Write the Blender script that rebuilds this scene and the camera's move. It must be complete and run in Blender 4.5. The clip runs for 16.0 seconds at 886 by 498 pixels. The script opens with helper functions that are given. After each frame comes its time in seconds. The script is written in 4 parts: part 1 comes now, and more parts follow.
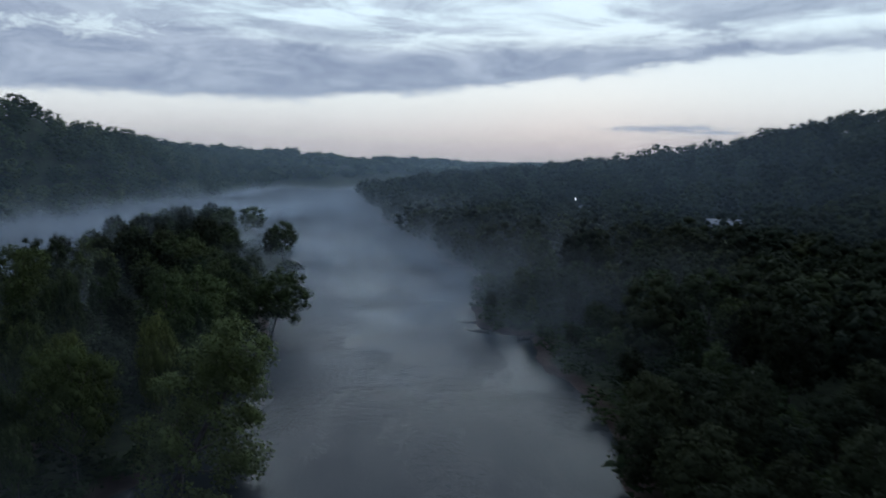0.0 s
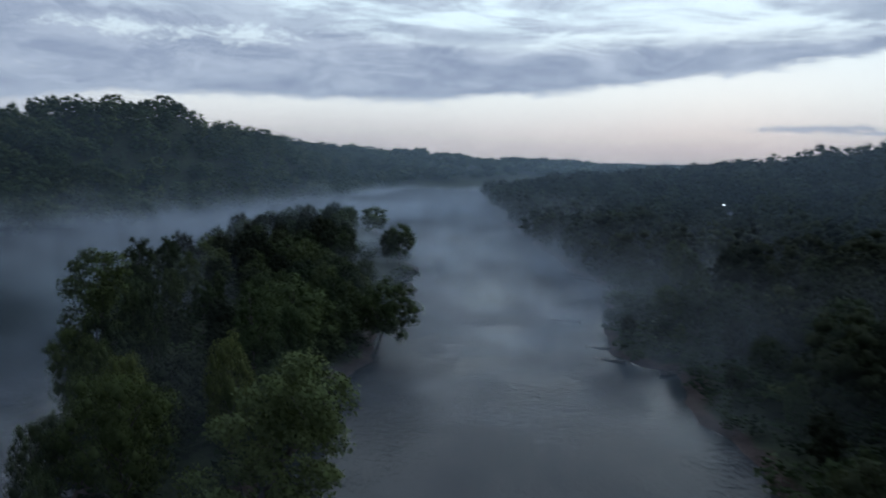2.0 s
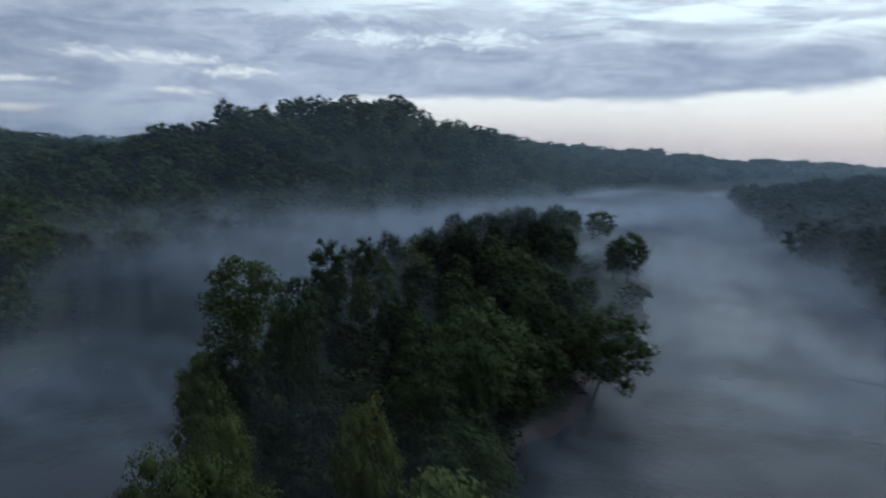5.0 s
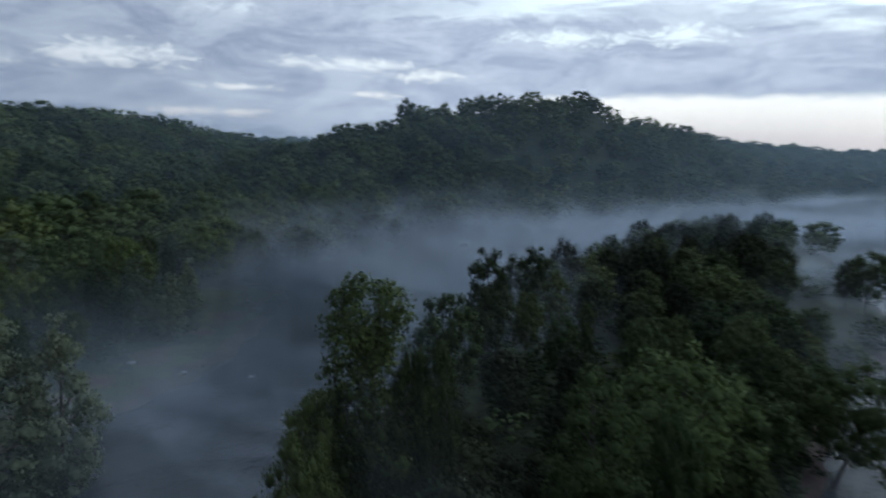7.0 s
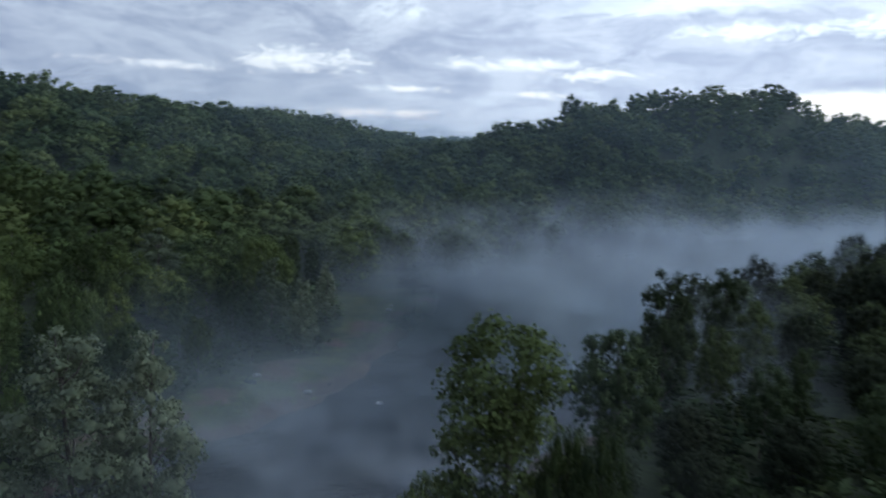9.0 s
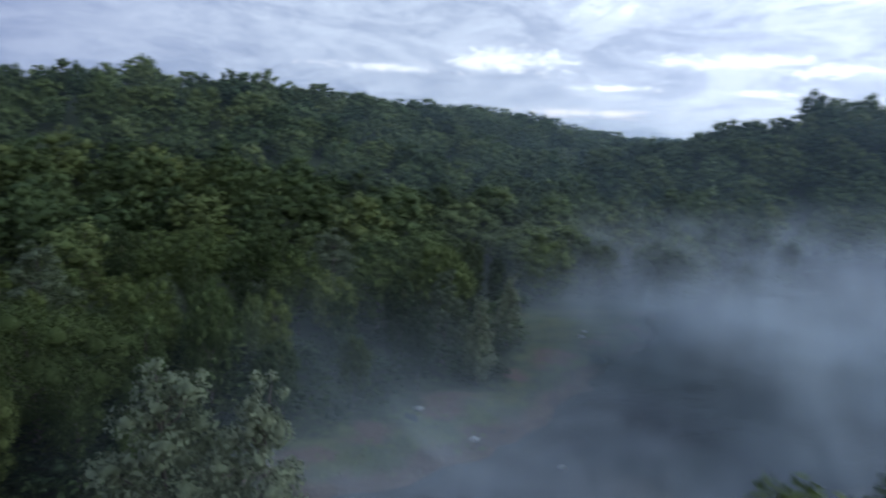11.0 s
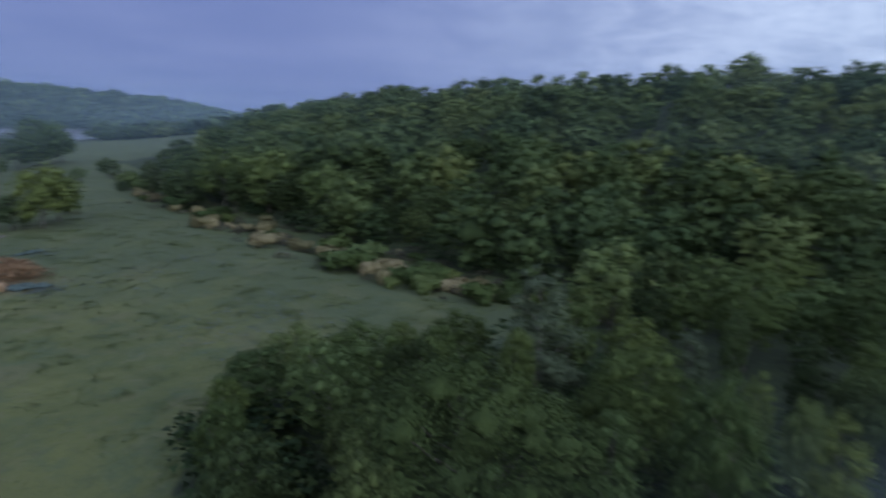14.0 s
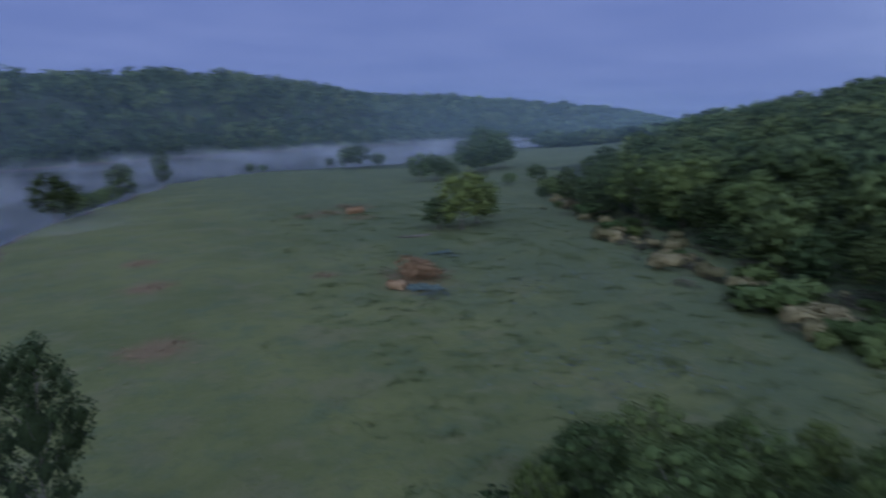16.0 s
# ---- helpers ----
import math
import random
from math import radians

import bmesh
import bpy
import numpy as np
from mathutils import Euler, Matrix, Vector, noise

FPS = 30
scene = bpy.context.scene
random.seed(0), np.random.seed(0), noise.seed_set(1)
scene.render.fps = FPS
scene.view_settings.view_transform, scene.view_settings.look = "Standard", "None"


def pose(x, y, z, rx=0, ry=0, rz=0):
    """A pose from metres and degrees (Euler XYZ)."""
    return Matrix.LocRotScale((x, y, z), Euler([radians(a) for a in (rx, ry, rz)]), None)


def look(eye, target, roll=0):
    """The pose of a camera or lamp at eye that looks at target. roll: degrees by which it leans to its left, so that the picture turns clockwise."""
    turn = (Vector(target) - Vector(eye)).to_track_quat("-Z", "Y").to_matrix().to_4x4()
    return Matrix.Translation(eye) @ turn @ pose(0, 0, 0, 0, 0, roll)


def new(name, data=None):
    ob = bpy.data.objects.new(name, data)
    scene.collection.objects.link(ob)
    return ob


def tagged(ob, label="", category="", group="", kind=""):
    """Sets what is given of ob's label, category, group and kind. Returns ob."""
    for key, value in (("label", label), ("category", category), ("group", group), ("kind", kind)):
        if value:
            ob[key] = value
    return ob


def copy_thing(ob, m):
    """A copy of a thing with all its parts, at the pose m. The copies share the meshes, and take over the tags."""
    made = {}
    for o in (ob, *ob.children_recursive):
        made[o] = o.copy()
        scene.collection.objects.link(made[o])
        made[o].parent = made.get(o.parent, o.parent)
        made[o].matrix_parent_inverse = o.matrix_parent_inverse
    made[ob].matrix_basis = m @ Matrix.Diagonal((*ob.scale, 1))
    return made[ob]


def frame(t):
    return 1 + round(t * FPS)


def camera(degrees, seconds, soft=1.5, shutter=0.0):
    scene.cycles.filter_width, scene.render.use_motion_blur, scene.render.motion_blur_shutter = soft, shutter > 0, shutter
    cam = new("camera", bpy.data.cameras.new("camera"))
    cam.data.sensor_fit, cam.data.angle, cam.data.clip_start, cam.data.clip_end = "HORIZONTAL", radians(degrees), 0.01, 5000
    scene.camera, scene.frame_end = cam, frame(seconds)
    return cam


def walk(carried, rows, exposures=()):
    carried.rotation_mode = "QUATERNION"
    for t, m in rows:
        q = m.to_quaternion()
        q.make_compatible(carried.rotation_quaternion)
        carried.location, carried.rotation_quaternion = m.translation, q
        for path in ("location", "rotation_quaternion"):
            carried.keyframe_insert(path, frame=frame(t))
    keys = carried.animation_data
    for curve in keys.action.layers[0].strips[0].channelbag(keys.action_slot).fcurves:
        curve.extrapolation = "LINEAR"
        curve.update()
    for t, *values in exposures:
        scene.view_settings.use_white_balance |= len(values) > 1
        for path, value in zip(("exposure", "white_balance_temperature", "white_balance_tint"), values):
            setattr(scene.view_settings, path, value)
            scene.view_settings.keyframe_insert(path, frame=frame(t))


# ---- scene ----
cam = camera(67.4, 16.0, soft=1.8, shutter=0.9)

# seconds, place, heading to the left of +y, tilt, roll
PATH = [
    (0.0, 0.00, -0.00, 38.00, 0.00, -7.81, 0.73),
    (0.5, 0.01, 4.78, 37.87, 2.26, -7.80, 0.83),
    (1.0, -0.04, 9.45, 37.72, 5.21, -7.82, 0.91),
    (1.5, -0.23, 14.05, 37.58, 7.87, -7.83, 0.99),
    (2.0, -0.59, 18.58, 37.41, 10.95, -7.88, 1.06),
    (2.5, -1.17, 23.07, 37.22, 14.09, -7.92, 1.14),
    (3.0, -2.05, 27.53, 37.00, 17.00, -7.95, 1.21),
    (3.5, -3.21, 32.01, 36.76, 20.07, -8.00, 1.26),
    (4.0, -4.65, 36.45, 36.52, 23.31, -8.06, 1.31),
    (4.5, -6.32, 40.81, 36.27, 26.73, -8.12, 1.35),
    (5.0, -8.23, 45.07, 36.02, 30.34, -8.18, 1.40),
    (5.5, -10.33, 49.17, 35.78, 34.13, -8.24, 1.46),
    (6.0, -12.61, 53.07, 35.56, 38.12, -8.32, 1.52),
    (6.5, -15.11, 56.69, 35.36, 41.99, -8.39, 1.55),
    (7.0, -17.82, 60.02, 35.17, 45.81, -8.47, 1.55),
    (7.5, -20.69, 63.10, 35.02, 49.54, -8.55, 1.57),
    (8.0, -23.79, 65.98, 34.88, 52.79, -8.63, 1.59),
    (8.5, -27.09, 68.66, 34.70, 56.28, -8.73, 1.69),
    (9.0, -30.63, 71.10, 34.54, 59.53, -8.84, 1.87),
    (9.5, -34.40, 73.33, 34.38, 62.86, -8.97, 2.11),
    (10.0, -38.41, 75.34, 34.22, 66.59, -9.12, 2.36),
    (10.5, -42.66, 77.13, 34.06, 71.03, -9.29, 2.58),
    (11.0, -47.15, 78.73, 33.92, 76.50, -9.49, 2.73),
    (11.5, -51.88, 80.12, 33.80, 83.32, -9.73, 2.76),
    (12.0, -56.80, 81.12, 33.69, 91.08, -10.02, 2.67),
    (12.5, -61.78, 81.66, 33.64, 99.33, -10.31, 2.53),
    (13.0, -66.80, 81.59, 33.72, 108.00, -10.57, 2.33),
    (13.5, -71.72, 80.85, 33.76, 116.81, -10.80, 2.11),
    (14.0, -76.51, 79.47, 33.70, 125.61, -11.02, 1.85),
    (14.5, -81.10, 77.41, 33.56, 134.40, -11.16, 1.55),
    (15.0, -85.36, 74.67, 33.37, 143.38, -11.22, 1.17),
    (15.5, -89.27, 71.34, 33.15, 152.80, -11.20, 0.77),
    (16.0, -92.88, 67.65, 32.84, 162.09, -11.12, 0.32),
]


def aim(x, y, z, heading, tilt, roll):
    return pose(x, y, z, 90 + tilt, 0, heading) @ pose(0, 0, 0, 0, 0, roll)


walk(cam, [(row[0], aim(*row[1:])) for row in PATH],
     [(0.0, -0.1, 6200, 8), (3.0, 0.0, 6200, 8), (5.5, 0.12, 6300, 8), (8.5, 0.65, 6430, 8), (11.0, 1.03, 6390, 10),
      (12.5, 1.1, 6290, 10), (14.5, 1.05, 6020, 12), (16.0, 0.89, 5700, 13.5)])
scene.cycles.transparent_max_bounces = 48

# ---------------------------------------------------------------- nodes


class Nodes:
    """A short way to write node trees."""

    def __init__(self, tree):
        self.tree = tree
        tree.nodes.clear()

    def add(self, kind, sets=(), **inputs):
        node = self.tree.nodes.new(kind)
        for key, value in dict(sets).items():
            setattr(node, key, value)
        for key, value in inputs.items():
            self.put(node, key, value)
        return node

    def put(self, node, key, value):
        socket = node.inputs[int(key[1:])] if key[0] == "i" and key[1:].isdigit() else node.inputs[key.replace("_", " ")]
        if isinstance(value, bpy.types.NodeSocket):
            self.tree.links.new(value, socket)
        else:
            socket.default_value = value

    def math(self, op, a, b=0.0, c=0.0):
        return self.add("ShaderNodeMath", {"operation": op}, i0=a, i1=b, i2=c).outputs[0]

    def ease(self, value, lo, hi, out0=0.0, out1=1.0):
        return self.add("ShaderNodeMapRange", {"interpolation_type": "SMOOTHSTEP"}, i0=value, i1=lo, i2=hi, i3=out0, i4=out1).outputs[0]

    def noise(self, vector, scale, detail=4.0, rough=0.55, distortion=0.0):
        return self.add("ShaderNodeTexNoise", Vector=vector, Scale=scale, Detail=detail, Roughness=rough,
                        Distortion=distortion).outputs[0]

    def mix(self, f, a, b):
        node = self.add("ShaderNodeMix", {"data_type": "RGBA"})
        for socket, value in ((node.inputs[0], f), (node.inputs[6], a), (node.inputs[7], b)):
            if isinstance(value, bpy.types.NodeSocket):
                self.tree.links.new(value, socket)
            else:
                socket.default_value = value
        return node.outputs[2]

    def scaled(self, vector, x, y, z):
        return self.add("ShaderNodeVectorMath", {"operation": "MULTIPLY"}, i0=vector, i1=(x, y, z)).outputs[0]


def rgb(r, g, b):
    return (r, g, b, 1.0)


# ---------------------------------------------------------------- world: dawn sky, clouds
SUN_SIDE = -12.0   # degrees to the left of +y: the glow on the horizon
world = bpy.data.worlds.new("dawn_sky")
scene.world = world
world.use_nodes = True
W = Nodes(world.node_tree)
SKY_GAIN = 1.0
sky = W.add("ShaderNodeTexSky", {"sky_type": "NISHITA", "sun_disc": False, "sun_elevation": radians(1.5),
                                 "sun_rotation": radians(-SUN_SIDE), "altitude": 100.0, "dust_density": 2.0})
way = W.add("ShaderNodeTexCoord").outputs["Generated"]
xyz = W.add("ShaderNodeSeparateXYZ", Vector=way)
dx, dy, dz = xyz.outputs[0], xyz.outputs[1], xyz.outputs[2]
side = W.math("MULTIPLY", W.math("ARCTAN2", W.math("MULTIPLY", dx, -1.0), dy), 57.29578)   # degrees to the left of +y
rise = W.math("MULTIPLY", W.math("ARCSINE", dz), 57.29578)                                  # degrees over the horizon
lifted = W.math("ADD", W.math("MAXIMUM", dz, 0.0), 0.05)
plane = W.add("ShaderNodeCombineXYZ", X=W.math("DIVIDE", dx, lifted), Y=W.math("DIVIDE", dy, lifted), Z=0.0).outputs[0]
n_big = W.noise(plane, 0.55, 5.0, 0.6)
n_mid = W.noise(plane, 0.9, 6.0, 0.6, 0.5)
n_far = W.noise(W.scaled(way, 6.5, 6.5, 21.0), 1.0, 6.0, 0.6, 1.0)
n_fine = W.noise(W.scaled(way, 24.0, 24.0, 64.0), 1.0, 5.0, 0.62, 1.2)
n_tiny = W.noise(W.scaled(way, 60.0, 60.0, 130.0), 1.0, 4.0, 0.6, 0.6)
n_fine = W.math("ADD", W.math("MULTIPLY", n_fine, 0.70), W.math("MULTIPLY", n_tiny, 0.30))
wisp = W.math("ADD", W.math("MULTIPLY", n_far, 0.66), W.math("MULTIPLY", n_fine, 0.34))
# the long bank of cloud: its lower edge climbs to the right of the glow
rough_rise = W.math("ADD", rise, W.math("MULTIPLY", W.math("SUBTRACT", wisp, 0.5), 3.4))
low_edge = W.math("ADD", W.ease(side, 18.0, -34.0, 4.3, 8.0), W.ease(side, 36.0, 62.0, 0.0, -4.5))
bank = W.math("MULTIPLY", W.ease(W.math("SUBTRACT", rough_rise, low_edge), -0.2, 0.7),
              W.ease(W.math("SUBTRACT", rough_rise, W.ease(side, 8.0, 30.0, 9.2, 11.0)), 1.0, -0.8))
bank = W.math("MULTIPLY", bank, W.ease(side, -75.0, -40.0))
high = W.math("MULTIPLY", W.ease(rise, 7.5, 10.0), W.ease(n_mid, 0.42, 0.60))
west = W.ease(side, 30.0, 58.0)
solid = W.math("MAXIMUM", W.ease(side, 80.0, 100.0), W.ease(side, -95.0, -130.0))
west_cover = W.math("MULTIPLY", west, W.math("MAXIMUM", W.ease(wisp, 0.70, 0.58), W.ease(rise, 9.0, 12.0, 0.0, 0.85)))
cover = W.math("MAXIMUM", W.math("MAXIMUM", bank, W.math("MULTIPLY", high, 0.85)), W.math("MAXIMUM", west_cover, solid))
# breaks in the cloud, with ragged edges: side, rise, half width, half height
gaps = 0.0
for g_side, g_rise, g_wide, g_tall in [(72.0, 6.6, 4.5, 0.9), (82.5, 5.6, 4.0, 0.35), (54.0, 6.8, 5.5, 0.5), (47.5, 6.0, 4.0, 0.45), (52.5, 4.4, 2.2, 0.3),
                                       (66.0, 2.6, 4.5, 0.35), (36.0, 9.2, 4.5, 0.7), (27.0, 9.4, 4.0, 0.8), (63.0, 4.6, 3.0, 0.25)]:
    off_side = W.math("DIVIDE", W.math("SUBTRACT", side, g_side), g_wide)
    off_rise = W.math("DIVIDE", W.math("SUBTRACT", rise, g_rise), g_tall)
    off = W.math("SQRT", W.math("ADD", W.math("MULTIPLY", off_side, off_side), W.math("MULTIPLY", off_rise, off_rise)))
    gaps = W.math("MAXIMUM", gaps, W.ease(W.math("ADD", off, W.math("MULTIPLY", W.math("SUBTRACT", n_fine, 0.5), 6.0)), 1.45, -0.1))
cover = W.math("MULTIPLY", cover, W.math("SUBTRACT", 1.0, W.math("MULTIPLY", gaps, 0.75)))
for c_side, c_rise, c_wide, c_tall in [(-18.0, 2.55, 4.5, 0.30), (-29.5, 2.4, 2.6, 0.50), (-22.0, 2.2, 2.0, 0.18)]:   # small low clouds
    off_side = W.math("DIVIDE", W.math("SUBTRACT", side, c_side), c_wide)
    off_rise = W.math("DIVIDE", W.math("SUBTRACT", rise, c_rise), c_tall)
    off = W.math("SQRT", W.math("ADD", W.math("MULTIPLY", off_side, off_side), W.math("MULTIPLY", off_rise, off_rise)))
    cover = W.math("MAXIMUM", cover, W.ease(W.math("ADD", off, W.math("MULTIPLY", W.math("SUBTRACT", n_fine, 0.5), 3.0)), 1.3, 0.4, 0.0, 0.75))
glow = W.ease(W.math("ABSOLUTE", W.math("SUBTRACT", side, SUN_SIDE)), 150.0, 20.0)
clear = W.mix(W.ease(rise, -0.5, 6.0), rgb(0.76, 0.68, 0.66), rgb(0.95, 0.99, 0.98))
clear = W.mix(W.ease(rise, 4.0, 12.0), clear, rgb(0.84, 1.0, 1.08))
clear = W.mix(W.ease(rise, 12.0, 60.0), clear, rgb(0.34, 0.45, 0.66))
clear = W.mix(glow, rgb(0.40, 0.43, 0.52), clear)
cloud_lit = W.mix(W.ease(wisp, 0.33, 0.68), rgb(0.29, 0.35, 0.48), rgb(0.51, 0.58, 0.70))
cloud_west = W.mix(W.ease(n_big, 0.15, 0.85), rgb(0.078, 0.104, 0.215), rgb(0.108, 0.134, 0.250))
cloud_lit = W.mix(W.ease(rise, 14.0, 45.0), cloud_lit, rgb(0.24, 0.29, 0.38))
cloud_lit = W.mix(W.ease(side, 40.0, 80.0), cloud_lit, W.scaled(cloud_lit, 0.66, 0.68, 0.70))
cloud = W.mix(W.ease(side, 80.0, 142.0), cloud_lit, cloud_west)
cloud = W.mix(W.ease(side, -60.0, -130.0), cloud, cloud_west)
air = W.add("ShaderNodeMix", {"data_type": "RGBA", "blend_type": "ADD"})
W.put(air, "i0", 1.0)
W.tree.links.new(clear, air.inputs[6])
W.tree.links.new(W.scaled(sky.outputs[0], 0.004, 0.004, 0.004), air.inputs[7])
W.tree.links.new(W.add("ShaderNodeBackground", Color=W.mix(cover, air.outputs[2], cloud), Strength=SKY_GAIN).outputs[0],
                 W.add("ShaderNodeOutputWorld").inputs[0])

sun = new("sun", bpy.data.lights.new("sun", "SUN"))
sun.data.energy, sun.data.angle, sun.data.color = 0.12, radians(80), (1.0, 0.93, 0.88)
sun.matrix_world = look((0, 0, 300), (60 * math.sin(radians(SUN_SIDE)), -60 * math.cos(radians(SUN_SIDE)), 270))

# ---------------------------------------------------------------- materials


def material(name):
    m = bpy.data.materials.new(name)
    m.use_nodes = True
    return m, Nodes(m.node_tree)


def finish(n, shader):
    n.tree.links.new(shader, n.add("ShaderNodeOutputMaterial").inputs[0])


def leaf_material(name, dark, mid, light, tree_size=8.0, toned=False, cool=0.0):
    m, n = material(name)
    geo = n.add("ShaderNodeNewGeometry")
    per_leaf = geo.outputs["Random Per Island"]
    per_tree = n.add("ShaderNodeObjectInfo").outputs["Random"]
    patch = n.noise(geo.outputs["Position"], 1.0 / tree_size, 2.0)
    if toned:   # joined trees carry their own tone
        per_tree = n.add("ShaderNodeAttribute", {"attribute_name": "tone"}).outputs["Fac"]
    f = n.math("ADD", n.math("MULTIPLY", per_leaf, 0.16), n.math("ADD", n.math("MULTIPLY", per_tree, 0.60), n.math("MULTIPLY", patch, 0.29)))
    colour = n.mix(n.ease(f, 0.25, 0.55), dark, mid)
    colour = n.mix(n.ease(f, 0.52, 0.9), colour, light)
    cooler = n.math("FRACT", n.math("MULTIPLY", per_tree, 17.3))   # some trees lean to blue-green, some to yellow-green
    colour = n.mix(n.math("MULTIPLY", cooler, cool), colour, n.scaled(colour, 0.66, 0.90, 1.35))
    base = n.add("ShaderNodeBsdfPrincipled", Base_Color=colour, Roughness=0.7)
    base.inputs["Specular IOR Level"].default_value = 0.12
    thin = n.add("ShaderNodeBsdfTranslucent", Color=colour)
    finish(n, n.add("ShaderNodeMixShader", i0=0.28, i1=base.outputs[0], i2=thin.outputs[0]).outputs[0])
    return m


LEAF = leaf_material("leaves_green", rgb(0.072, 0.096, 0.029), rgb(0.122, 0.154, 0.046), rgb(0.198, 0.224, 0.070), cool=0.45)
LEAF_DEEP = leaf_material("leaves_deep_green", rgb(0.048, 0.065, 0.023), rgb(0.082, 0.105, 0.036), rgb(0.138, 0.164, 0.054), cool=0.45)
# darker copy of the leaf greens, with shade put into the colour
LEAF_SHADED = leaf_material("leaves_dull_green", rgb(0.030, 0.036, 0.016), rgb(0.046, 0.054, 0.023), rgb(0.075, 0.085, 0.034), cool=0.45)
LEAF_GREY = leaf_material("leaves_silver_green", rgb(0.110, 0.136, 0.078), rgb(0.165, 0.196, 0.118), rgb(0.250, 0.282, 0.180))
LEAF_PALE = leaf_material("shrub_pale", rgb(0.22, 0.195, 0.10), rgb(0.33, 0.28, 0.15), rgb(0.44, 0.36, 0.21), 3.0)
LEAF_FAR = leaf_material("woods_green", rgb(0.068, 0.093, 0.032), rgb(0.120, 0.150, 0.050), rgb(0.178, 0.206, 0.070), 11.0, True, cool=0.45)
# copy of the woods green, darkened as if turned from the dawn glow
LEAF_FAR_SHADED = leaf_material("woods_dull_green", rgb(0.034, 0.044, 0.019), rgb(0.058, 0.070, 0.027), rgb(0.100, 0.114, 0.042), 11.0, True, cool=0.45)
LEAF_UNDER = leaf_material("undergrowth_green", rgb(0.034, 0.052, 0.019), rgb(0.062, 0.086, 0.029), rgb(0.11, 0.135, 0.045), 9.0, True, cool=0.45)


def bark_material():
    m, n = material("bark")
    pos = n.add("ShaderNodeTexCoord").outputs["Object"]
    grain = n.noise(n.scaled(pos, 6.0, 6.0, 1.2), 1.0, 5.0)
    colour = n.mix(n.ease(grain, 0.35, 0.65), rgb(0.06, 0.048, 0.038), rgb(0.19, 0.17, 0.145))
    bump = n.add("ShaderNodeBump", Strength=0.6, Distance=0.05, Height=grain)
    finish(n, n.add("ShaderNodeBsdfPrincipled", Base_Color=colour, Roughness=0.9, Normal=bump.outputs[0]).outputs[0])
    return m


BARK = bark_material()


def ground_material():
    m, n = material("grass_and_earth")
    geo = n.add("ShaderNodeNewGeometry")
    pos = geo.outputs["Position"]
    z = n.add("ShaderNodeSeparateXYZ", Vector=pos).outputs[2]
    big = n.noise(pos, 0.035, 4.0)
    mid = n.noise(pos, 0.22, 5.0, 0.6)
    fine = n.noise(pos, 1.6, 4.0, 0.65)
    grass = n.mix(n.ease(big, 0.35, 0.65), rgb(0.094, 0.106, 0.030), rgb(0.138, 0.142, 0.044))
    grass = n.mix(n.ease(mid, 0.45, 0.72, 0.0, 0.7), grass, rgb(0.070, 0.100, 0.048))
    wide = n.noise(n.scaled(pos, 1.0, 1.0, 0.2), 0.11, 5.0, 0.6)
    grass = n.mix(n.ease(wide, 0.5, 0.66, 0.0, 0.7), grass, rgb(0.140, 0.132, 0.058))
    clump = n.noise(pos, 0.45, 6.0, 0.7, 0.6)
    grass = n.mix(n.ease(clump, 0.52, 0.70, 0.0, 0.5), grass, rgb(0.066, 0.082, 0.030))
    grass = n.mix(n.ease(clump, 0.46, 0.32, 0.0, 0.5), grass, rgb(0.150, 0.142, 0.066))
    grass = n.mix(n.ease(fine, 0.5, 0.8, 0.0, 0.5), grass, rgb(0.140, 0.140, 0.062))
    dry = n.add("ShaderNodeAttribute", {"attribute_name": "dry"}).outputs["Fac"]     # withered patches
    grass = n.mix(n.ease(n.math("ADD", dry, n.math("MULTIPLY", n.math("SUBTRACT", mid, 0.5), 0.7)), 0.15, 0.85, 0.0, 0.75), grass, rgb(0.205, 0.128, 0.070))
    rank = n.add("ShaderNodeAttribute", {"attribute_name": "rank"}).outputs["Fac"]   # coarser, darker growth
    rank = n.ease(n.math("ADD", rank, n.math("MULTIPLY", n.math("SUBTRACT", clump, 0.5), 1.5)), 0.05, 1.05, 0.0, 0.85)
    grass = n.mix(rank, grass, rgb(0.078, 0.098, 0.042))
    mud = n.mix(n.ease(mid, 0.35, 0.65), rgb(0.072, 0.046, 0.036), rgb(0.118, 0.080, 0.062))
    edge = n.math("ADD", z, n.math("MULTIPLY", n.math("SUBTRACT", mid, 0.5), 1.6))
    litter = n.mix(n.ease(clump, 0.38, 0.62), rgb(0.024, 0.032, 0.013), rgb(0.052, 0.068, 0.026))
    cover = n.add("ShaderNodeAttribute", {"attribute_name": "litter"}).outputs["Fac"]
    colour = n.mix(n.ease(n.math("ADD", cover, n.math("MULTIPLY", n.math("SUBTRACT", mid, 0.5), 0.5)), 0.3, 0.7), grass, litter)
    earth = n.add("ShaderNodeAttribute", {"attribute_name": "bare"}).outputs["Fac"]
    colour = n.mix(n.ease(n.math("ADD", earth, n.math("MULTIPLY", n.math("SUBTRACT", clump, 0.5), 0.8)), 0.25, 0.75), colour, rgb(0.112, 0.068, 0.052))
    colour = n.mix(n.ease(edge, 0.5, 1.15), mud, colour)
    bump = n.add("ShaderNodeBump", Strength=0.6, Distance=0.3, Height=n.math("ADD", fine, n.math("ADD", mid, clump)))
    finish(n, n.add("ShaderNodeBsdfPrincipled", Base_Color=colour, Roughness=0.95, Normal=bump.outputs[0]).outputs[0])
    return m


